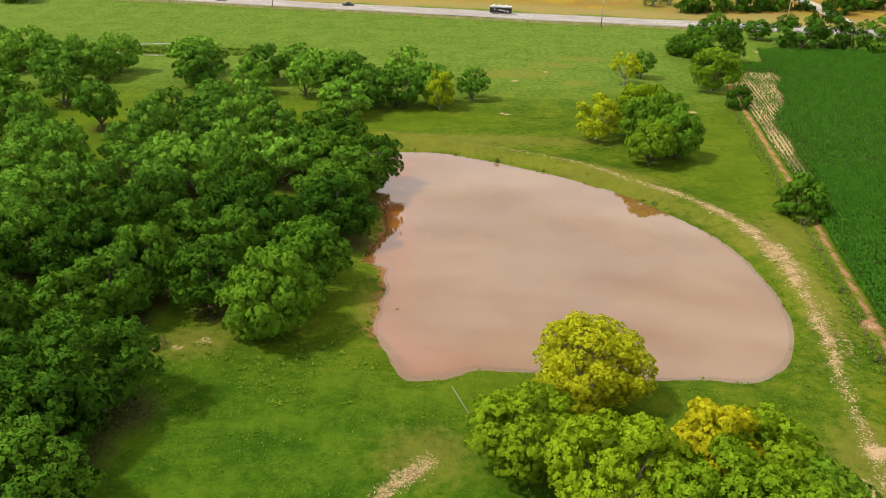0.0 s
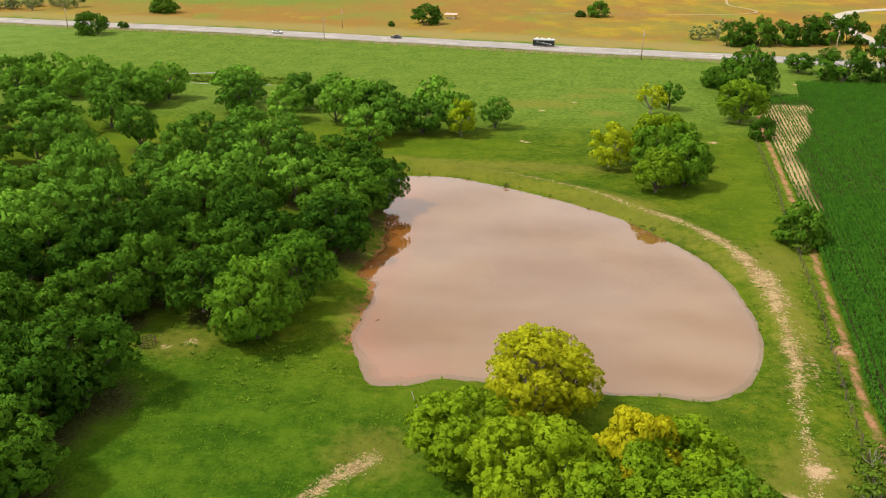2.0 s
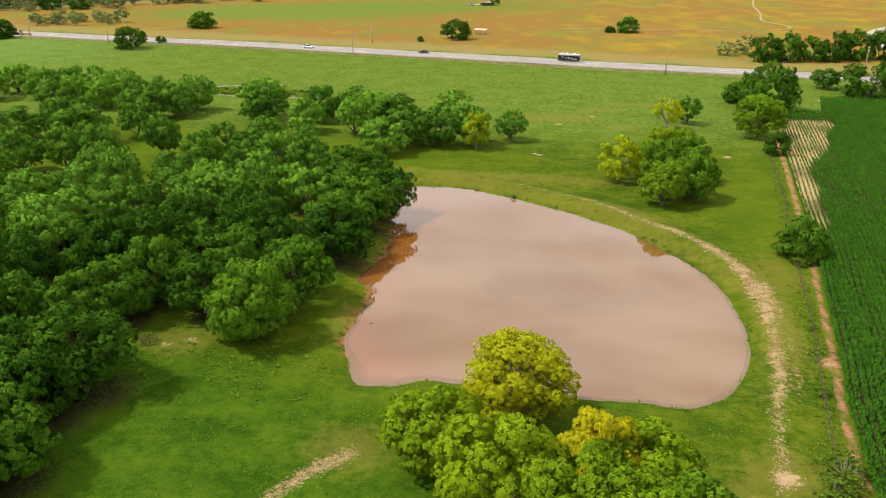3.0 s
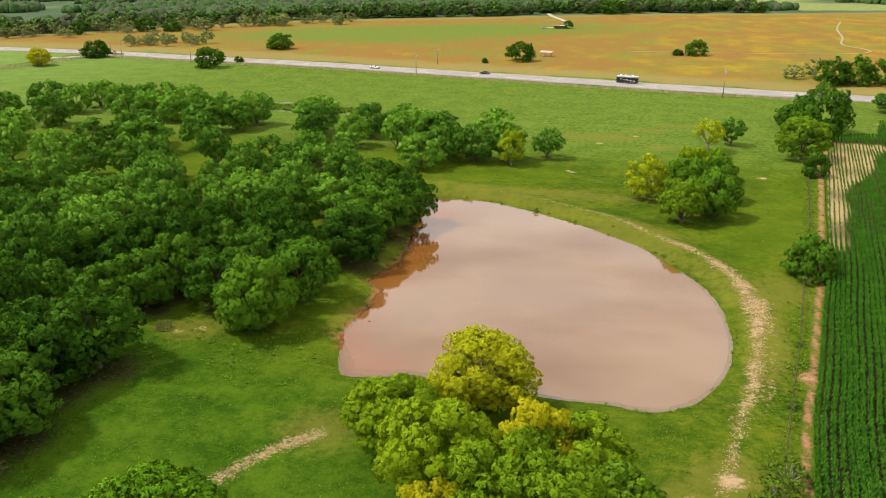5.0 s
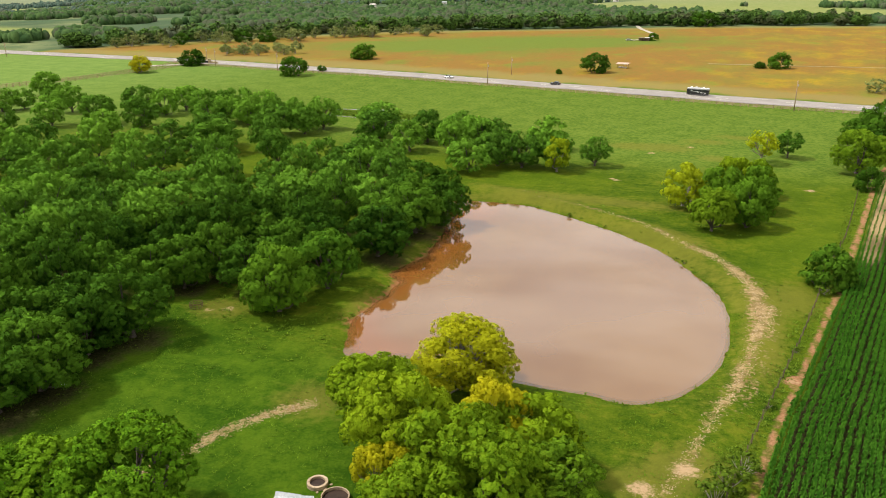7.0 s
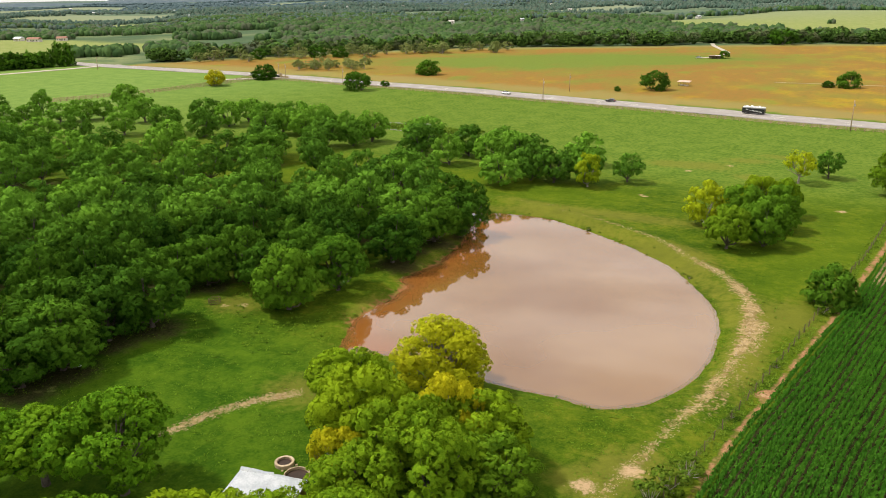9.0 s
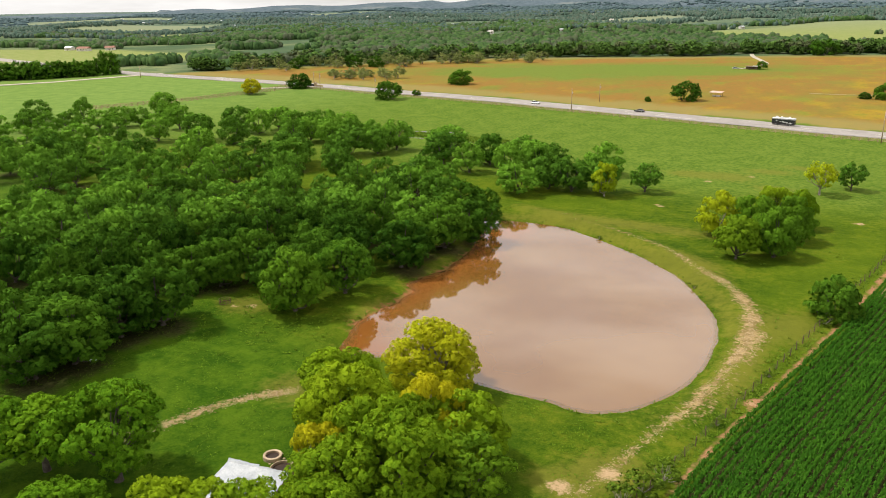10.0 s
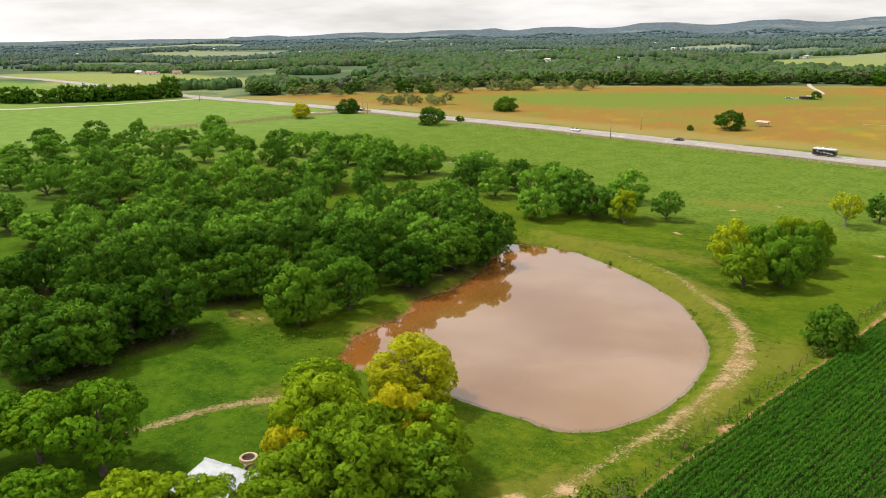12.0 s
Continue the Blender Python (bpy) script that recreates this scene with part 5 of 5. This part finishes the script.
tufts("fence_weeds", LEAF_WEED, x, y, 0.4, 6, rng, "tall green weeds along the wire fence", "weeds")
x, y = rng.uniform(-125, -62, 900), rng.uniform(246, 256, 900)
tufts("creek_reeds", LEAF_WEED, x, y, 1.0, 6, rng, "green reeds along a shallow creek", "reeds")


def track_stones(count, seed):
    """Crumbs of pale limestone along the worn tracks."""
    rng = np.random.default_rng(seed)
    line = np.concatenate([TRACK[18:], TRACK[25:], SPUR[:8], SOUTH_TRACK, SOUTH_TRACK, SOUTH_TRACK])
    c = line[rng.integers(0, len(line), count)] + rng.normal(scale=0.55, size=(count, 2))
    s = rng.uniform(0.05, 0.16, count)[:, None, None] * rng.uniform(0.6, 1.0, count)[:, None, None]
    o = np.array([[1, 0, 0], [-0.5, 0.87, 0], [-0.5, -0.87, 0], [0, 0, 0.8]])
    V = np.concatenate([c, terrain(c[:, 0], c[:, 1])[:, None]], 1)[:, None, :] + o[None] * s * rng.uniform(0.6, 1.3, (count, 4, 1))
    q = np.arange(count)[:, None] * 4
    F = np.concatenate([q + np.array([f]) for f in ((0, 1, 3), (1, 2, 3), (2, 0, 3))])
    tagged(piece("track_stones", mesh("track_stones", V.reshape(-1, 3), F), STONE), "crumbled pale limestone on the worn tracks", "stones", kind="stuff")


track_stones(2600, 41)


# ---- fences ----
def wire_fence():
    """Old wire fence between the pasture and the dirt path."""
    fence = thing("wire_fence", "old weathered wood-post wire fence beside the field", "fence")
    seg = np.hypot(*np.diff(FENCE_LINE, axis=0).T)
    run = np.concatenate([[0], np.cumsum(seg)])
    at = np.arange(0, run[-1], 3.0)
    px, py = np.interp(at, run, FENCE_LINE[:, 0]), np.interp(at, run, FENCE_LINE[:, 1])
    pz = terrain(px, py)
    rng = np.random.default_rng(51)
    shapes = []
    for s in range(3):
        bm = cyl(bmesh.new(), 0, 0, -0.25, 1.35 + 0.08 * s, 0.075, 0.055, 7)
        me = bpy.data.meshes.new("post")
        bm.to_mesh(me)
        bm.free()
        me.materials.append(WOOD)
        shapes.append(me)
    for i in range(len(at)):
        piece("post", shapes[i % 3], WOOD, fence, at=pose(px[i], py[i], pz[i], rng.normal(0, 3), rng.normal(0, 3), rng.uniform(0, 360)))
    for h in (0.35, 0.65, 0.95, 1.22):
        sag = np.stack([px, py, pz + h], -1)
        V, F = tube(sag, np.full(len(sag), 0.012), 4)
        piece("wire", mesh("wire", V, F), OLD_WIRE, fence)


wire_fence()


def rail_fence(points, spacing, label, height=1.35):
    """Brown three-rail fence along a line."""
    P = np.array(points, float)
    seg = np.hypot(*np.diff(P, axis=0).T)
    run = np.concatenate([[0], np.cumsum(seg)])
    at = np.arange(0, run[-1], spacing)
    px, py = np.interp(at, run, P[:, 0]), np.interp(at, run, P[:, 1])
    pz = terrain(px, py)
    fence = thing("rail_fence", label, "fence", group="ranch fences")
    V, F = tube([(0, 0, -0.2), (0, 0, height)], [0.13, 0.12], 6)
    post = mesh("post", V, F)
    for a, b, c in zip(px, py, pz):
        piece("post", post, WOOD_BROWN, fence, at=pose(a, b, c, 0, 0, a * 40))
    for h in (0.45, 0.85, 1.22):
        V, F = tube(np.stack([px, py, pz + h], -1), np.full(len(px), 0.075), 4)
        piece("rail", mesh("rail", V, F), WOOD_BROWN, fence)


xs = np.arange(-272, 103, 12.0)
rail_fence([(a, road_y(a) - 15.5) for a in xs], 3.0, "long brown rail fence beside the highway")
rail_fence([(-272, 367), (-268, 345), (-274, 318), (-281, 285), (-300, 240)], 3.0, "brown rail fence beside a ranch lane")
rail_fence([(-262, 362), (-260, 345), (-266, 318), (-274, 285), (-292, 240)], 3.0, "brown rail fence beside a ranch lane")


# ---- highway poles ----
def utility_pole(x, y, h, label="brown wooden utility pole beside the highway"):
    pole = thing("utility_pole", label, "pole", pose(x, y, terrain(x, y), 0, 0, 8), "utility poles")
    part("shaft", cyl(bmesh.new(), 0, 0, -0.4, h, 0.2, 0.13, 10), WOOD_BROWN, pole, smooth=True)
    arm = part("crossarm", box(bmesh.new(), -0.07, 0.07, -1.1, 1.1, h - 0.75, h - 0.6, 0.01), WOOD_BROWN, pole)
    for yy in (-1.0, -0.35, 0.35, 1.0):
        part("insulator", cyl(bmesh.new(), 0, yy, h - 0.6, h - 0.4, 0.05, 0.03, 8), CONCRETE, arm, "grey insulator")
    part("transformer", cyl(bmesh.new(), 0.32, 0, h - 2.2, h - 1.4, 0.2, 0.2, 12), SILVER_PAINT, pole, "grey transformer can")


utility_pole(60.5, 307.5, 11.3)
utility_pole(-70.5, 339.5, 10.4)
utility_pole(-70.5, 378, 9.0, "pale wooden utility pole across the highway")
utility_pole(-196, 357, 9.5)
utility_pole(-262, 383, 8)
utility_pole(-240, 362, 10)
utility_pole(-405, 366, 8.5)
utility_pole(139, 326, 10.5, "leaning pale utility pole beside the highway")


# ---- vehicles on the highway ----
def wheel(parent, x, y, r):
    tyre = part("wheel", axle(bmesh.new(), x, y, r, r, 0.22), RUBBER, parent)
    part("rim", axle(bmesh.new(), x, y, r, r * 0.6, 0.24, 10), CHROME, tyre, "bright metal rim")


def car(x, y, turn, paint, label, lift=0.35, group="cars on the highway"):
    c = thing("car", label, "car", pose(x, y, terrain(x, y) + lift, 0, 0, turn), group)
    bm = box(bmesh.new(), -2.3, 2.3, -0.9, 0.9, 0.28, 0.92, 0.12)
    part("body", bm, paint, c, smooth=False)
    bm = bmesh.new()
    prof = [(-1.75, 0.9), (-1.25, 1.42), (0.35, 1.46), (1.15, 0.92)]
    L = [[bm.verts.new((px, s * (0.84 if pz < 1 else 0.66), pz)) for px, pz in prof] for s in (-1, 1)]
    for k in range(3):
        bm.faces.new((L[0][k], L[0][k + 1], L[1][k + 1], L[1][k]))
    bm.faces.new(L[1])
    bm.faces.new(L[0][::-1])
    bm.faces.new((L[0][0], L[1][0], L[1][3], L[0][3]))
    bmesh.ops.recalc_face_normals(bm, faces=bm.faces)
    part("cabin_glass", bm, GLASS_DARK, c, "dark tinted windows")
    part("roof", box(bmesh.new(), -1.2, 0.3, -0.63, 0.63, 1.44, 1.49, 0.02), paint, c)
    for sx in (-1.45, 1.45):
        for sy in (-0.83, 0.83):
            wheel(c, sx, sy, 0.33)
    for sy in (-0.65, 0.65):
        part("headlight", box(bmesh.new(), 2.27, 2.32, sy - 0.18, sy + 0.18, 0.62, 0.76, 0.01), LAMP_LENS, c, "clear headlight")
        part("tail_light", box(bmesh.new(), -2.32, -2.27, sy - 0.18, sy + 0.18, 0.66, 0.82, 0.01), RED_LENS, c, "red tail light")
    for sx in (-2.36, 2.27):
        part("bumper", box(bmesh.new(), sx, sx + 0.1, -0.85, 0.85, 0.3, 0.5, 0.02), BLACK_PAINT, c)


def lane(x, off):
    return road_y(x) + off


car(-40, lane(-40, 2.2), 172, BLACK_PAINT, "black sedan driving on the highway")
car(-95, lane(-95, -2.2), -8, SILVER_PAINT, "silver car driving on the highway")
car(118, lane(118, -2.2), -8, SILVER_PAINT, "silver car driving on the highway")


def motorhome(x, y, turn):
    c = thing("motorhome", "black and silver motorhome coach driving on the highway", "motorhome", pose(x, y, terrain(x, y) + 0.35, 0, 0, turn) @ Matrix.Diagonal((0.8, 0.92, 0.95, 1)))
    part("body", box(bmesh.new(), -5.6, 5.6, -1.25, 1.25, 0.45, 2.5, 0.15), BLACK_PAINT, c, "black coach body")
    part("upper_body", box(bmesh.new(), -5.58, 5.5, -1.24, 1.24, 2.5, 3.25, 0.2), SILVER_PAINT, c, "silver upper body and roof")
    for sy in (-1.275, 1.275):
        bm = bmesh.new()
        for k in range(5):
            v = [bm.verts.new((px, sy, pz)) for px, pz in ((-4.6 + 1.8 * k, 0.9 + 0.22 * k), (-3.5 + 1.8 * k, 0.9 + 0.22 * k), (-2.6 + 1.8 * k, 1.45 + 0.22 * k), (-3.9 + 1.8 * k, 1.45 + 0.22 * k))]
            bm.faces.new(v)
        part("stripe", bm, SILVER_PAINT, c, "swept silver stripe")
    part("windscreen", box(bmesh.new(), 5.55, 5.63, -1.1, 1.1, 1.5, 2.9, 0.02), GLASS_DARK, c, "dark windscreen")
    for sy in (-1.27, 1.27):
        for x0 in (-4.0, -1.8, 1.0, 3.6):
            part("window", box(bmesh.new(), x0, x0 + 1.4, sy - 0.02, sy + 0.02, 1.75, 2.55, 0.01), GLASS_DARK, c, "dark tinted window")
    for x0 in (-3.2, 0.6, 3.0):
        part("roof_unit", box(bmesh.new(), x0, x0 + 1.0, -0.4, 0.4, 3.35, 3.65, 0.06), WHITE_PAINT, c, "white air-conditioning unit")
    part("awning", box(bmesh.new(), -3.5, 3.0, -1.36, -1.24, 3.0, 3.14, 0.02), SILVER_PAINT, c)
    for sx in (-3.2, -2.0, 3.6):
        for sy in (-1.1, 1.1):
            wheel(c, sx, sy, 0.48)


motorhome(24, lane(24, 2.3), 172)


# ---- shed, tanks and scraps on the south grass ----
def shed(x, y, turn):
    """Low shed under one sloping tin roof, whose back edge is bent up."""
    s = thing("shed", "low shed with a pale sloping tin roof, bent at its edge", "shed", pose(x, y, terrain(x, y), 0, 0, turn))
    L, W, H, R = 3.85, 3.0, 1.75, 2.2
    for sx in (-1, 1):
        part("wall", box(bmesh.new(), sx * L - 0.05, sx * L + 0.05, -W, W, -0.1, H, 0.0), TIN_DARK, s, "weathered tin side wall")
    for sy, top in ((-1, H), (1, R - 0.06)):
        part("wall", box(bmesh.new(), -L + 0.06, L - 0.06, sy * W - 0.05, sy * W + 0.05, -0.1, top - 0.05, 0.0), TIN_DARK, s, "weathered tin side wall")
    # wide sheets, the eastern ones laid a little lower
    rng = np.random.default_rng(61)
    n, i = 25, np.arange(24)
    strip = np.stack([i, i + 1, n + i + 1, n + i], -1)
    for k in range(6):
        x0, x1 = -L - 0.2 + k * 1.35, -L - 0.2 + (k + 1) * 1.35 + 0.04
        u = np.linspace(x0, x1, n)
        wave = 0.009 * np.cos(np.arange(n) * np.pi)
        lift = 0.014 * (k % 2) + rng.uniform(0, 0.012) - (0.04 if k > 2 else 0)
        back = np.stack([u, np.full(n, W + 0.1), R + wave + lift], -1)
        front = np.stack([u, np.full(n, -W - 0.3), H - 0.02 + wave + lift + rng.uniform(0, 0.04)], -1)
        V = np.concatenate([back, front, back - [0, 0, 0.012], front - [0, 0, 0.012]])
        piece("roof_sheet", mesh("roof_sheet", V, np.concatenate([strip, strip[:, ::-1] + 2 * n])), TIN, s)
        bent = 0.36 if k < 3 else 0.16
        crook = bent + 0.06 * np.sin(u * 1.3) + rng.uniform(-0.03, 0.03)
        foot = back + [0, 0.006, 0.004]
        head = np.stack([u, W + 0.1 + crook * 0.7, R + lift + crook * 0.75], -1)
        V = np.concatenate([foot, head, foot - [0, -0.012, 0.012], head - [0, -0.012, 0.012]])
        piece("bent_edge", mesh("bent_edge", V, np.concatenate([strip, strip[:, ::-1] + 2 * n])), TIN, s)
    part("door", box(bmesh.new(), -0.5, 0.5, -W - 0.09, -W - 0.055, 0, 1.6, 0.01), WOOD, s, "grey plank door")


shed(10.6, 39.0, 12)


def ring_tank(x, y, r, h, wall, name, label, category, pieces):
    """A round open tank of stacked segments, with dark water inside."""
    t = thing(name, label, category, pose(x, y, terrain(x, y)))
    for k in range(pieces):
        a0, a1 = 2 * math.pi * k / pieces + 0.015, 2 * math.pi * (k + 1) / pieces - 0.015
        n = 4
        V, F = [], []
        for i in range(n + 1):
            a = a0 + (a1 - a0) * i / n
            for rr, zz in ((r, -0.1), (r, h), (r - wall, h), (r - wall, -0.1)):
                V.append((rr * math.cos(a), rr * math.sin(a), zz))
        for i in range(n):
            for j in range(3):
                p = i * 4 + j
                F.append((p, p + 4, p + 5, p + 1))
        F += [(0, 1, 2, 3), (n * 4 + 3, n * 4 + 2, n * 4 + 1, n * 4)]
        piece("stone_block", mesh("stone_block", V, F), CONCRETE, t)
    part("water_surface", cyl(bmesh.new(), 0, 0, h * 0.35, h * 0.4, r - wall + 0.02, n=28), DARK_WATER, t, "dark still water")


ring_tank(7.5, 46.9, 1.15, 0.45, 0.3, "stone_well", "round low stone well on the grass", "well", 14)
ring_tank(10.55, 45.3, 1.5, 0.55, 0.12, "stock_tank", "round open concrete stock tank beside the shed", "tank", 12)
rng = np.random.default_rng(71)
for k in range(6):
    a, d = rng.uniform(-1.2, 2.2), rng.uniform(1.25, 1.6)
    bm = bmesh.new()
    bmesh.ops.create_icosphere(bm, subdivisions=1, radius=rng.uniform(0.12, 0.24))
    for v in bm.verts:
        v.co *= rng.uniform(0.8, 1.2)
        v.co.z *= 0.7
    me = bpy.data.meshes.new("rock")
    bm.to_mesh(me)
    bm.free()
    xx, yy = 7.5 + d * math.cos(a), 46.9 + d * math.sin(a)
    tagged(piece("rock", me, STONE, at=pose(xx, yy, terrain(xx, yy) + 0.05)), "pale loose rock beside a stone well", "rock", "rocks round the well")


def hay_ring(x, y):
    """Rusty steel ring that holds a hay bale."""
    t = thing("hay_ring", "rusty steel hay ring feeder on worn ground", "feeder", pose(x, y, terrain(x, y)))
    r, n = 1.05, 20
    a = np.linspace(0, 2 * np.pi, n + 1)
    for h in (0.12, 0.45, 0.8):
        V, F = tube(np.stack([r * np.cos(a), r * np.sin(a), np.full(n + 1, h)], -1), np.full(n + 1, 0.04), 6)
        piece("hoop", mesh("hoop", V, F), RUST, t)
    for k in range(12):
        b = 2 * math.pi * k / 12
        V, F = tube([(r * math.cos(b), r * math.sin(b), 0.0), (r * math.cos(b) * 1.02, r * math.sin(b) * 1.02, 1.0 if k % 2 else 0.8)], [0.03, 0.03], 6)
        piece("bar", mesh("bar", V, F), RUST, t)


hay_ring(-34.8, 80.9)

# slender pale pole lying on the grass south of the pond
V, F = tube([(0.7, 73.6, 0.06), (1.6, 71.0, 0.09), (2.6, 68.2, 0.12), (3.2, 66.4, 0.05)], [0.045, 0.045, 0.04, 0.035], 6)
tagged(piece("fallen_pole", mesh("fallen_pole", V, F, smooth=True), BARK_PALE), "thin pale fallen pole lying on the grass", "pole")


# sticks that stand out of the shallow water, and a scrap of tin under the trees
for x, y, lean in ((-7.1, 116.5, 20), (-6.6, 92.0, 70)):
    V, F = tube([(0, 0, -0.9), (0.02, 0.03, 0.1), (0.06, 0.0, 0.45)], [0.06, 0.05, 0.03], 6)
    tagged(piece("stick", mesh("stick", V, F, smooth=True), BARK, at=pose(x, y, WATER_Z, 0, lean, 30)), "dark stick standing out of the muddy water", "stick", "sticks in the pond")
bm = bmesh.new()
bmesh.ops.create_grid(bm, x_segments=8, y_segments=4, size=0.5)
for v in bm.verts:
    v.co = (v.co.x * 1.0, v.co.y * 0.7, 0.09 + 0.05 * math.sin(v.co.x * 9) + 0.12 * v.co.y ** 2)
bmesh.ops.solidify(bm, geom=bm.faces[:], thickness=0.02)
tagged(part("tin_scrap", bm, WHITE_PAINT, None), "bent white scrap of sheet tin under the oaks", "scrap").matrix_basis = pose(-35.2, 53.5, terrain(-35.2, 53.5), 0, 0, 25)


# bushes and dead brush at the south end of the fence
shrub = Species("shrub", "bush", LEAF_WEED, BARK_PALE, 2, 14, boughs=12, gap=1.6, leaves=12, size=0.8, low=0.4, core=0.5, limbs=12)
for x, y, w, h in ((48.6, 61.5, 4.6, 3.0), (50.0, 65.0, 3.8, 2.6), (47.5, 58.0, 4.4, 2.8), (61.2, 122.6, 3, 2.0), (52.6, 80.5, 1.6, 1.2), (56.2, 97.5, 1.4, 1.1), (10.8, 152.6, 1.3, 0.9), (37.6, 130.4, 1.2, 0.8)):
    shrub.plant(x, y, w, h, "scrubby green bush on the fence line" if x > 40 else "low green bush on the pond's bank", "bushes on the fence line" if x > 40 else "")


# ---- in the wildflower field ----
def shelter(x, y, turn):
    s = thing("shelter", "small open shelter with a pale red tin roof", "shelter", pose(x, y, terrain(x, y), 0, 0, turn))
    for sx in (-2.6, 0, 2.6):
        for sy in (-1.4, 1.4):
            part("post", box(bmesh.new(), sx - 0.08, sx + 0.08, sy - 0.08, sy + 0.08, -0.2, 2.1 if sy < 0 else 2.5), WOOD, s)
    bm = bmesh.new()
    bmesh.ops.create_cube(bm, size=1.0, matrix=pose(0, 0, 2.42, 8, 0, 0) @ Matrix.Diagonal((6.6, 3.8, 0.1, 1)))
    part("roof", bm, plain("faded_roof", (0.42, 0.27, 0.20), (0.58, 0.44, 0.36), 0.5, 0.7), s, "faded red tin roof")
    part("feed_trough", box(bmesh.new(), -2.2, 2.2, -0.4, 0.4, 0.0, 0.7, 0.05), WALL_PALE, s, "pale feed trough")


shelter(-21.5, 421, -8)


def carport(x, y, turn):
    """Low open carport in the field yard."""
    c = thing("carport", "low open carport with a pale tin roof in a yard", "carport", pose(x, y, terrain(x, y), 0, 0, turn))
    for sx in (-3.6, -1.2, 1.2, 3.6):
        for sy in (-1.8, 1.8):
            part("post", box(bmesh.new(), sx - 0.08, sx + 0.08, sy - 0.08, sy + 0.08, -0.2, 2.2), RUST, c)
    part("roof", box(bmesh.new(), 0.4, 4.0, -2.2, 2.2, 2.2, 2.32, 0.02), WALL_PALE, c, "pale tin roof")
    part("roof", box(bmesh.new(), -4.0, 0.36, -2.2, 2.2, 2.05, 2.15, 0.02), TIN_DARK, c, "rusty tin roof")
    part("back_wall", box(bmesh.new(), -3.9, 3.9, 1.9, 1.98, 0, 2.0), TIN_DARK, c)


carport(-33, 584, 6)
car(-43.5, 583, 12, SILVER_PAINT, "pale blue-silver car parked in a field yard", 0.0, "")
bush.plant(-27, 588, 7, 6, "green tree beside a field yard")


def house(x, y, turn, L, W, H, roof, label):
    h = thing("house", label, "house", pose(x, y, terrain(x, y), 0, 0, turn), "far houses")
    part("wall", box(bmesh.new(), -L, L, -W, W, -1, H), WALL_PALE, h)
    bm = bmesh.new()
    v = [bm.verts.new(c) for c in ((-L - 0.5, -W - 0.5, H), (L + 0.5, -W - 0.5, H), (L + 0.5, W + 0.5, H), (-L - 0.5, W + 0.5, H), (-L - 0.5, 0, H + W * 0.5), (L + 0.5, 0, H + W * 0.5))]
    for f in ((0, 1, 5, 4), (2, 3, 4, 5), (0, 4, 3), (1, 2, 5), (3, 2, 1, 0)):
        bm.faces.new([v[i] for i in f])
    part("roof", bm, roof, h)
    for k in range(4):
        x0 = -L + (k + 0.5) * L / 2
        part("window", box(bmesh.new(), x0 - 0.5, x0 + 0.5, -W - 0.03, -W + 0.02, 1.0, 2.2), GLASS_DARK, h)
    part("door", box(bmesh.new(), -0.5, 0.5, -W - 0.04, -W + 0.02, 0, 2.1), WOOD, h)
    return h


house(-770, 585, 20, 7, 4, 3, ROOF_RED, "long pale house with a red roof")
house(-812, 596, 10, 5, 3.5, 3, TIN, "pale house with a light roof")
house(-748, 604, 35, 5, 4, 3, ROOF_RED, "pale house with a red-brown roof")
house(-100, 800, 10, 9, 4.5, 3, TIN, "long white barn with a tin roof")
house(40, 850, -5, 8, 4.5, 3, TIN, "white barn with a tin roof")
lone = (house(-420, 1180, 25, 4, 3, 2.4, TIN, "white farmhouse among far trees"), house(-250, 1330, -15, 4.5, 3, 2.4, WALL_PALE, "white farmhouse among far trees"))
rng = np.random.default_rng(83)
for k in range(30):
    a, r = math.radians(rng.uniform(-60, -4)), rng.uniform(1150, 3500)
    x, y = 80 + r * math.sin(a), r * math.cos(a)
    copy_thing(lone[k % 2], pose(x, y, terrain(x, y) + 1.5, 0, 0, rng.uniform(0, 180)))


def ranch_gate(x, y, turn):
    g = thing("ranch_gate", "stone ranch entrance with two pillars and low walls", "gate", pose(x, y, terrain(x, y), 0, 0, turn))
    for sx in (-4, 4):
        p = part("pillar", box(bmesh.new(), sx - 0.6, sx + 0.6, -0.6, 0.6, -0.2, 2.6, 0.06), STONE, g)
        part("cap", box(bmesh.new(), sx - 0.75, sx + 0.75, -0.75, 0.75, 2.6, 2.8, 0.04), CONCRETE, p)
        part("wing_wall", box(bmesh.new(), min(sx, sx * 2.6), max(sx, sx * 2.6), -0.25, 0.25, -0.2, 1.4, 0.04), STONE, g)
    part("gate_leaf", box(bmesh.new(), -3.3, 3.3, -0.05, 0.05, 0.3, 1.5, 0.02), BLACK_PAINT, g, "black steel gate")


ranch_gate(-256, 373, -8)
